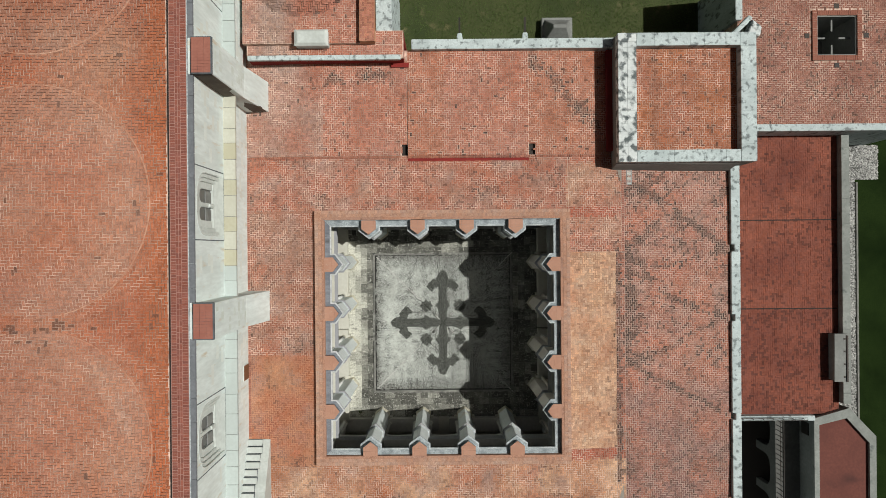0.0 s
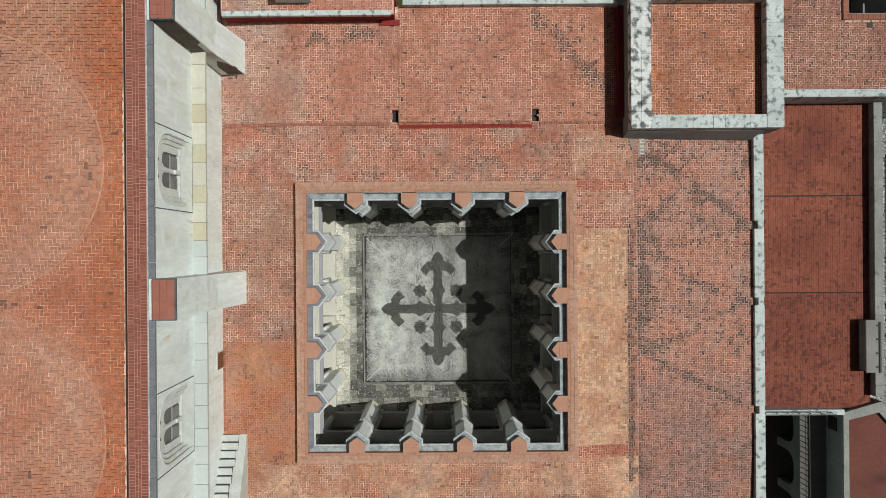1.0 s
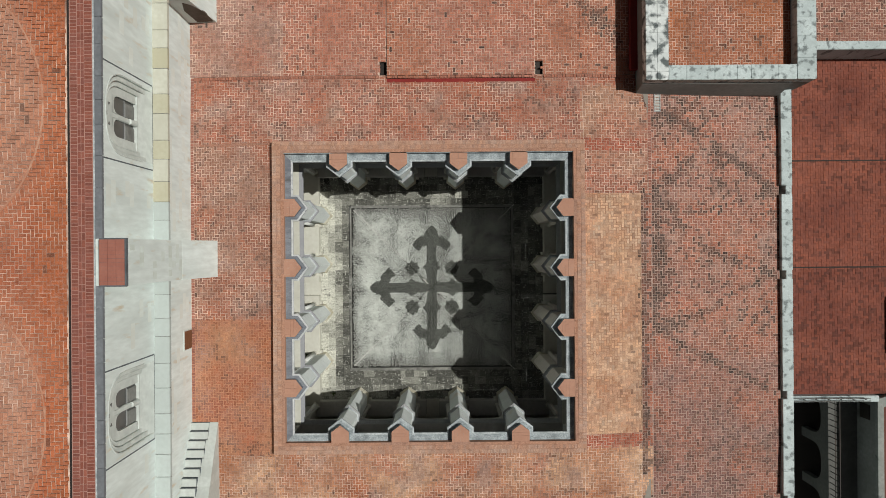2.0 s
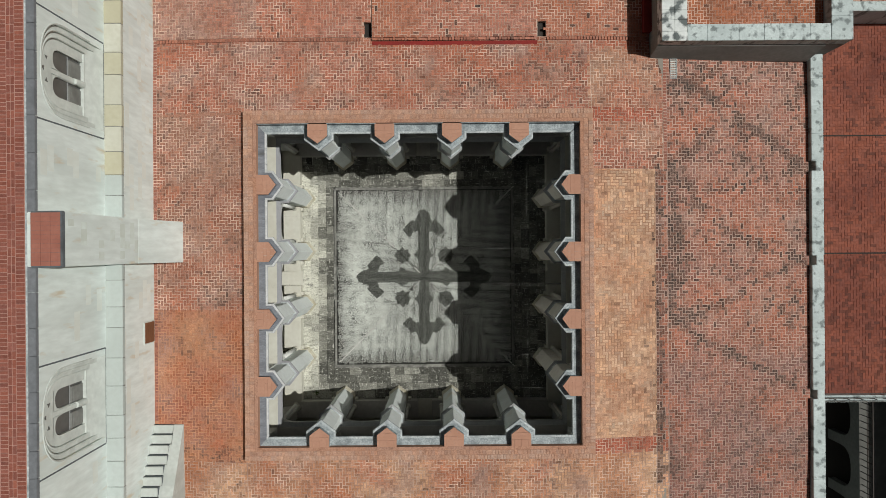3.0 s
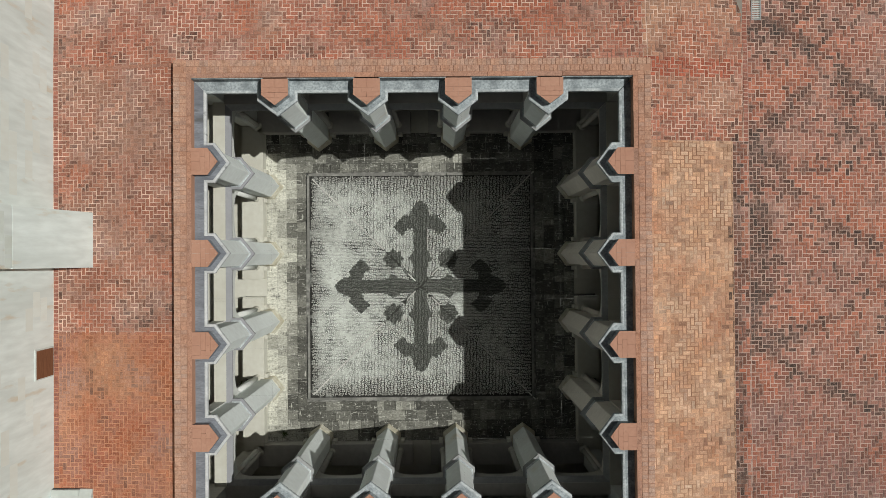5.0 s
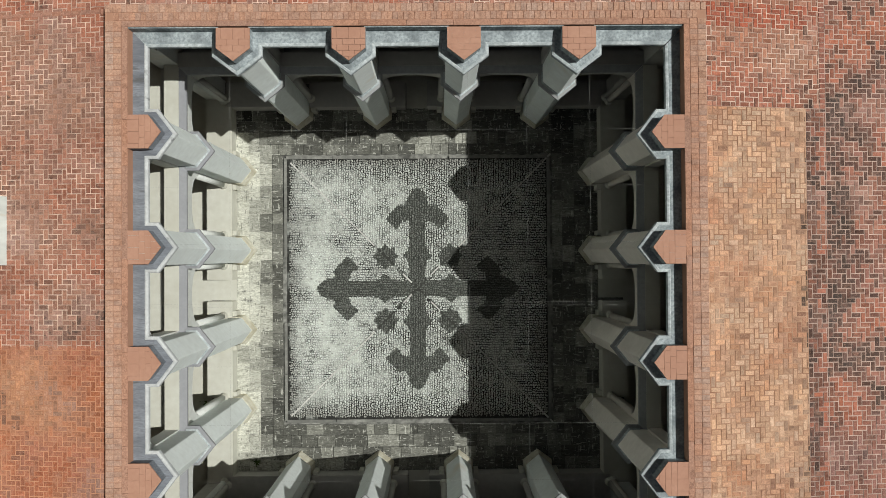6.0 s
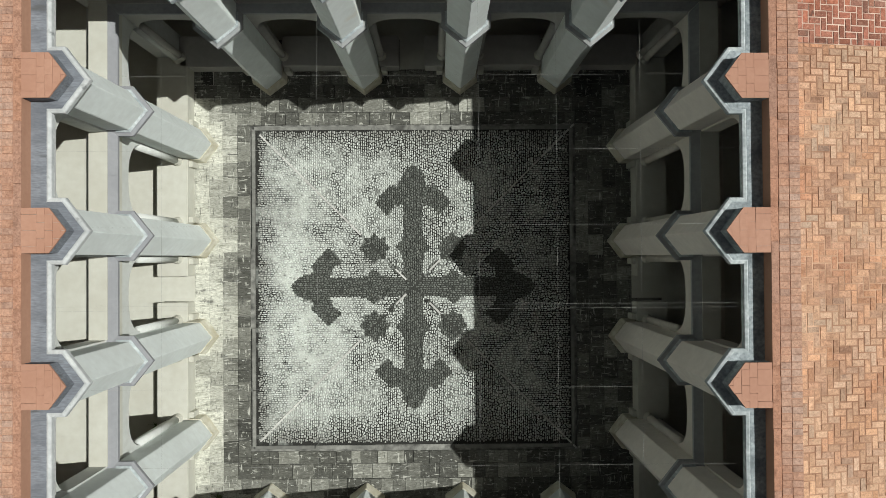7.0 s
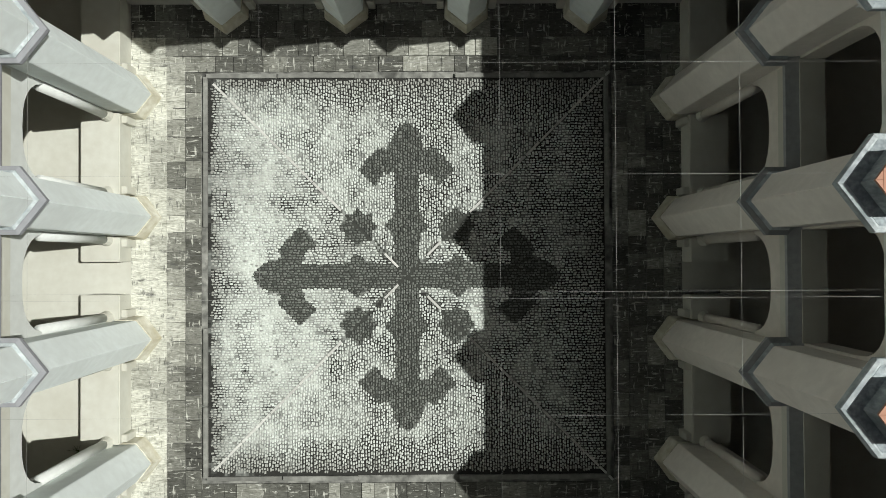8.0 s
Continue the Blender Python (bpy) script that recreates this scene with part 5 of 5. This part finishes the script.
def tower_tone(x, y, rnd):
    c = lerp((0.43, 0.15, 0.066), (0.40, 0.15, 0.09), 0.5 + nz_(x, y, 0.5, 3))
    # slightly darker band along the floor's ridge line
    if 11.6 < x < 11.9:
        c = lerp(c, SOOT, 0.25)
    return toned(lerp(c, SOOT, 0.6) if rnd.random() < 0.03 + 0.25 * nz_(x, y, 0.7, 6) else c, rnd)


def herringbone(x0, x1, y0, y1, w=0.12):
    """Bricks of w by 2 w in herringbone, cut at the edges: (x0, x1, y0, y1) of each."""
    nx, ny = int((x1 - x0) / w) + 2, int((y1 - y0) / w) + 2
    for i in range(-1, nx):
        for j in range(-1, ny):
            k = (i - j) % 4
            if k == 0:
                b = (i, i + 2, j, j + 1)
            elif k == 3:
                b = (i, i + 1, j, j + 2)
            else:
                continue
            b = (max(x0, x0 + b[0] * w), min(x1, x0 + b[1] * w), max(y0, y0 + b[2] * w), min(y1, y0 + b[3] * w))
            if b[1] - b[0] > 0.04 and b[3] - b[2] > 0.04:
                yield b


def pave_with(name, parent, area, zf, tone, seed, w=0.12, skip=None, single=None, gap=None, mat=None):
    """Herringbone paving over area as one mesh; bricks inside single become parts of their own."""
    rnd = random.Random(seed)
    V, F, T, own = [], [], [], 0
    for b in herringbone(*area, w):
        mx, my = (b[0] + b[1]) / 2, (b[2] + b[3]) / 2
        if skip and skip(mx, my):
            continue
        c, v = tone(mx, my, rnd), brick_shape(b, zf, rnd, gap or GAP)
        if single and single(mx, my) and own < 300:
            own += 1
            raw("brick", v, FACES, mat or BRICK, parent, [c] * 5)
            continue
        n = len(V)
        V += v
        F += [tuple(n + k for k in q) for q in FACES]
        T += [c] * 5
    if V:
        raw(name, V, F, mat or BRICK, parent, T)["kind"] = "stuff"



# mortar of the east field, pale but blackened along the trails
vs, fs, ts = [], [], []
nx, ny, d = 44, 170, 0.15
for i in range(nx + 1):
    for j in range(ny + 1):
        x, y = 9.78 + i * (EAST_X - 9.78) / nx, -16 + j * d
        vs.append((x, y, roof_z(x, y) - 0.0065))
for i in range(nx):
    for j in range(ny):
        x, y = vs[i * (ny + 1) + j][:2]
        if x < 10.2 and y > 4.6 or y > 9.25:
            continue
        fs.append((i * (ny + 1) + j, (i + 1) * (ny + 1) + j, (i + 1) * (ny + 1) + j + 1, i * (ny + 1) + j + 1))
        ts.append(lerp((0.68, 0.50, 0.42), (0.10, 0.075, 0.065), 0.22 * streak_at(x, y) + 0.3 * sooty(x, y, 5, 0.12) + 0.24 * max(0, min(1, (-y - 2.5) / 3))))
raw("stained_mortar", vs, fs, MORTAR_TONED, roof, ts)

pave_with("paving", roof, (WALL_X + 0.16, -6.96, -16, NORTH_Y), roof_z, main_tone, 1)
pave_with("paving", roof, (-6.955, 7.09, CY + 7.03, NORTH_Y), roof_z, main_tone, 2)
pave_with("paving", roof, (-6.955, 7.09, -16, CY - 7.03), roof_z, main_tone, 3)
sheet("golden_bed", 7.0, 9.78, -6.35, 4.6, lambda x, y: roof_z(x, y) - 0.006, 0.05, MORTAR_DARK, roof)
pave_with("paving", roof, (7.1, 9.78, -6.35, 4.6), roof_z, main_tone, 4, w=0.125, single=lambda x, y: -1.9 < y < 1.75)
pave_with("paving", roof, (9.78, 10.3, -16, 4.6), roof_z, main_tone, 5)
pave_with("paving", roof, (7.1, 9.78, -16, -6.35), roof_z, main_tone, 15)
pave_with("paving", roof, (7.1, 10.14, 4.6, NORTH_Y), roof_z, main_tone, 6)
pave_with("paving", roof, (10.3, EAST_X, -16, 9.4), roof_z, main_tone, 7, gap=0.0085)
hole = lambda x, y: y < NORTH_Y + 0.62 and (N_IN[0] - 0.34 < x < N_IN[0] or N_IN[1] < x < N_IN[1] + 0.36)
pave_with("terrace_paving", roof, (WALL_X, N_IN[0], NORTH_Y, 15.3), north_z, north_tone, 8, skip=hole)
pave_with("terrace_paving", roof, (N_IN[0] + 0.001, N_IN[1] - 0.001, NORTH_Y - 0.16, 15.85), north_z, north_tone, 9)
pave_with("terrace_paving", roof, (N_IN[1], 9.6, NORTH_Y, 15.85), north_z, north_tone, 10, skip=hole)
pave_with("tower_paving", tower, (10.6, 16.2, 10.05, 15.65), lambda x, y: 7.87, tower_tone, 11, single=lambda x, y: y < 11.75)
pave_with("church_paving", church_roof, (-24.3, -11.98, -14, 21), church_z, church_tone, 12, w=0.135, single=lambda x, y: x > -13.8 and -2 < y < 4)
pave_with("far_paving", ne, (17.3, 28, 11.85, 21), lambda x, y: NE_Z, far_tone, 13, single=lambda x, y: x < 21 and y < 14.3, skip=lambda x, y: 21.5 < x < 24.6 and 15.45 < y < 18.55)
pave_with("upper_paving", nw, (-10.6, -4.26, 15.96, 21), lambda x, y: 8.345 + max(0, 0.5 - 0.05 * ((x + 7.4) ** 2 + (y - 20.5) ** 2)), north_tone, 14, single=lambda x, y: y < 17.4)
pave_with("lower_paving", nw, (-10.4, -1.98, 15.39, 15.94), lambda x, y: NW_Z, north_tone, 16)
pave_with("lower_paving", nw, (-3.44, -1.98, 15.95, 16.7), lambda x, y: NW_Z, north_tone, 17)
pave_with("parapet_bricks", nw, (-4.24, -3.46, 15.96, 21), lambda x, y: 8.71, north_tone, 20, w=0.13)

pave_with("low_paving", east, (16.9, 23.86, -5.3, 11.45), lambda x, y: 4.012, low_tone, 18, w=0.13, gap=0.003, mat=LOW_BRICK, single=lambda x, y: x < 18.5 and -2 < y < 4.2)

# iron grate over the gully below the tower
grate = empty("drain_grate", "pale grey iron drain grate set in the brick roof", "grate")
gx, gy = 10.6, 8.76
gz = roof_z(gx, gy) + 0.012
for x0, x1, y0, y1 in ((-0.15, -0.12, -0.42, 0.42), (0.12, 0.15, -0.42, 0.42), (-0.12, 0.12, -0.42, -0.39), (-0.12, 0.12, 0.39, 0.42)):
    part("frame", box(gx + x0, gx + x1, gy + y0, gy + y1, gz - 0.06, gz + 0.02), STRING, grate)
for i in range(11):
    part("bar", box(gx - 0.12, gx + 0.12, gy - 0.37 + i * 0.07, gy - 0.335 + i * 0.07, gz - 0.04, gz + 0.014), TRACERY, grate)

# soldier courses where the fields of paving meet
rnd = random.Random(41)
V, F, T = [], [], []
for x0, x1, y0, y1 in ((10.14, 10.3, 4.6, 9.4), (WALL_X + 0.005, WALL_X + 0.16, -5.6, 10.0)):
    y = y0
    while y < y1:
        n0 = len(V)
        V += [(p[0], p[1], p[2] + 0.003) for p in brick_shape((x0, x1, y, y + 0.125), roof_z, rnd)]
        F += [tuple(n0 + q for q in t) for t in FACES]
        T += [toned((0.36, 0.15, 0.11), rnd, 0.2)] * 5
        y += 0.125
for x0, x1 in ((WALL_X + 0.16, N_IN[0] - 0.36), (N_IN[1] + 0.38, 9.6)):
    x = x0
    while x < x1 - 0.1:
        n0 = len(V)
        V += [(p[0], p[1], p[2] + (0.012 if k > 3 else -0.02)) for k, p in enumerate(brick_shape((x, x + 0.125, NORTH_Y - 0.16, NORTH_Y - 0.002), north_z, rnd, 0.009))]
        F += [tuple(n0 + q for q in t) for t in FACES]
        T += [toned((0.44, 0.19, 0.13), rnd, 0.16)] * 5
        x += 0.125
x = WALL_X + 0.16
while x < -7.0:
    n0 = len(V)
    V += [(p[0], p[1], p[2] + 0.004) for p in brick_shape((x, x + 0.25, 6.86, 6.98), roof_z, rnd, 0.006)]
    F += [tuple(n0 + q for q in t) for t in FACES]
    T += [toned((0.44, 0.23, 0.165), rnd, 0.12)] * 5
    x += 0.25
raw("soldier_course", V, F, BRICK, roof, T)["kind"] = "stuff"

# the rim: a smooth kerb of long stones at the edge, two stacked courses of bricks behind it
rnd = random.Random(31)
V, F, T = [], [], []
for k in range(4):
    m = pose(CX, CY, 0, 0, 0, 90 * k)
    for i in range(12):
        e = 6.495 if k % 2 else 6.635
        a, d = -e + i * 2 * e / 12, 2 * e / 12
        o = raw("kerb_stone", brick_shape((a, a + d, 6.495, 6.635), lambda x, y: RIM_Z + 0.006, rnd, 0.002), FACES, BRICK, rim, [toned((0.48, 0.272, 0.19), rnd, 0.06)] * 5)
        o.matrix_world = m
    for r0, r1 in ((6.642, 6.83), (6.83, 7.025)):
        e = 6.642 if k % 2 else r1
        n = round(2 * e / 0.128)
        for i in range(n):
            a, d = -e + i * 2 * e / n, 2 * e / n
            v = brick_shape((a, a + d, r0, r1), lambda x, y: RIM_Z, rnd, 0.0035)
            c = toned(lerp((0.51, 0.298, 0.21), (0.59, 0.405, 0.31), (0.2 if r0 < 6.73 else 0.5) + 0.9 * nz_(a, k * 7.0, 0.8, 3)), rnd, 0.09)
            if r0 < 6.73 and k in (1, 3):
                raw("brick", v, FACES, BRICK, rim, [c] * 5).matrix_world = m
                continue
            n0 = len(V)
            V += [tuple(m @ Vector(p)) for p in v]
            F += [tuple(n0 + q for q in t) for t in FACES]
            T += [c] * 5
raw("rim_bricks", V, F, BRICK, rim, T)["kind"] = "stuff"

# brick walk along the church edge
V, F, T = [], [], []
for r0, r1 in ((-11.88, -11.64), (-11.64, -11.52), (-11.52, -11.4), (-11.4, -11.13)):
    y = -14.0
    while y < 21:
        d = rnd.uniform(0.11, 0.13) if r1 - r0 > 0.2 else 0.25
        v = brick_shape((r0, r1, y, y + d), lambda x, y: CHURCH_Z + 0.068, rnd)
        n0 = len(V)
        V += v
        F += [tuple(n0 + q for q in t) for t in FACES]
        T += [toned(lerp((0.27, 0.095, 0.07), (0.33, 0.125, 0.092), rnd.random()), rnd, 0.12)] * 5
        y += d
raw("walk_bricks", V, F, BRICK_WORN, church_roof, T)["kind"] = "stuff"
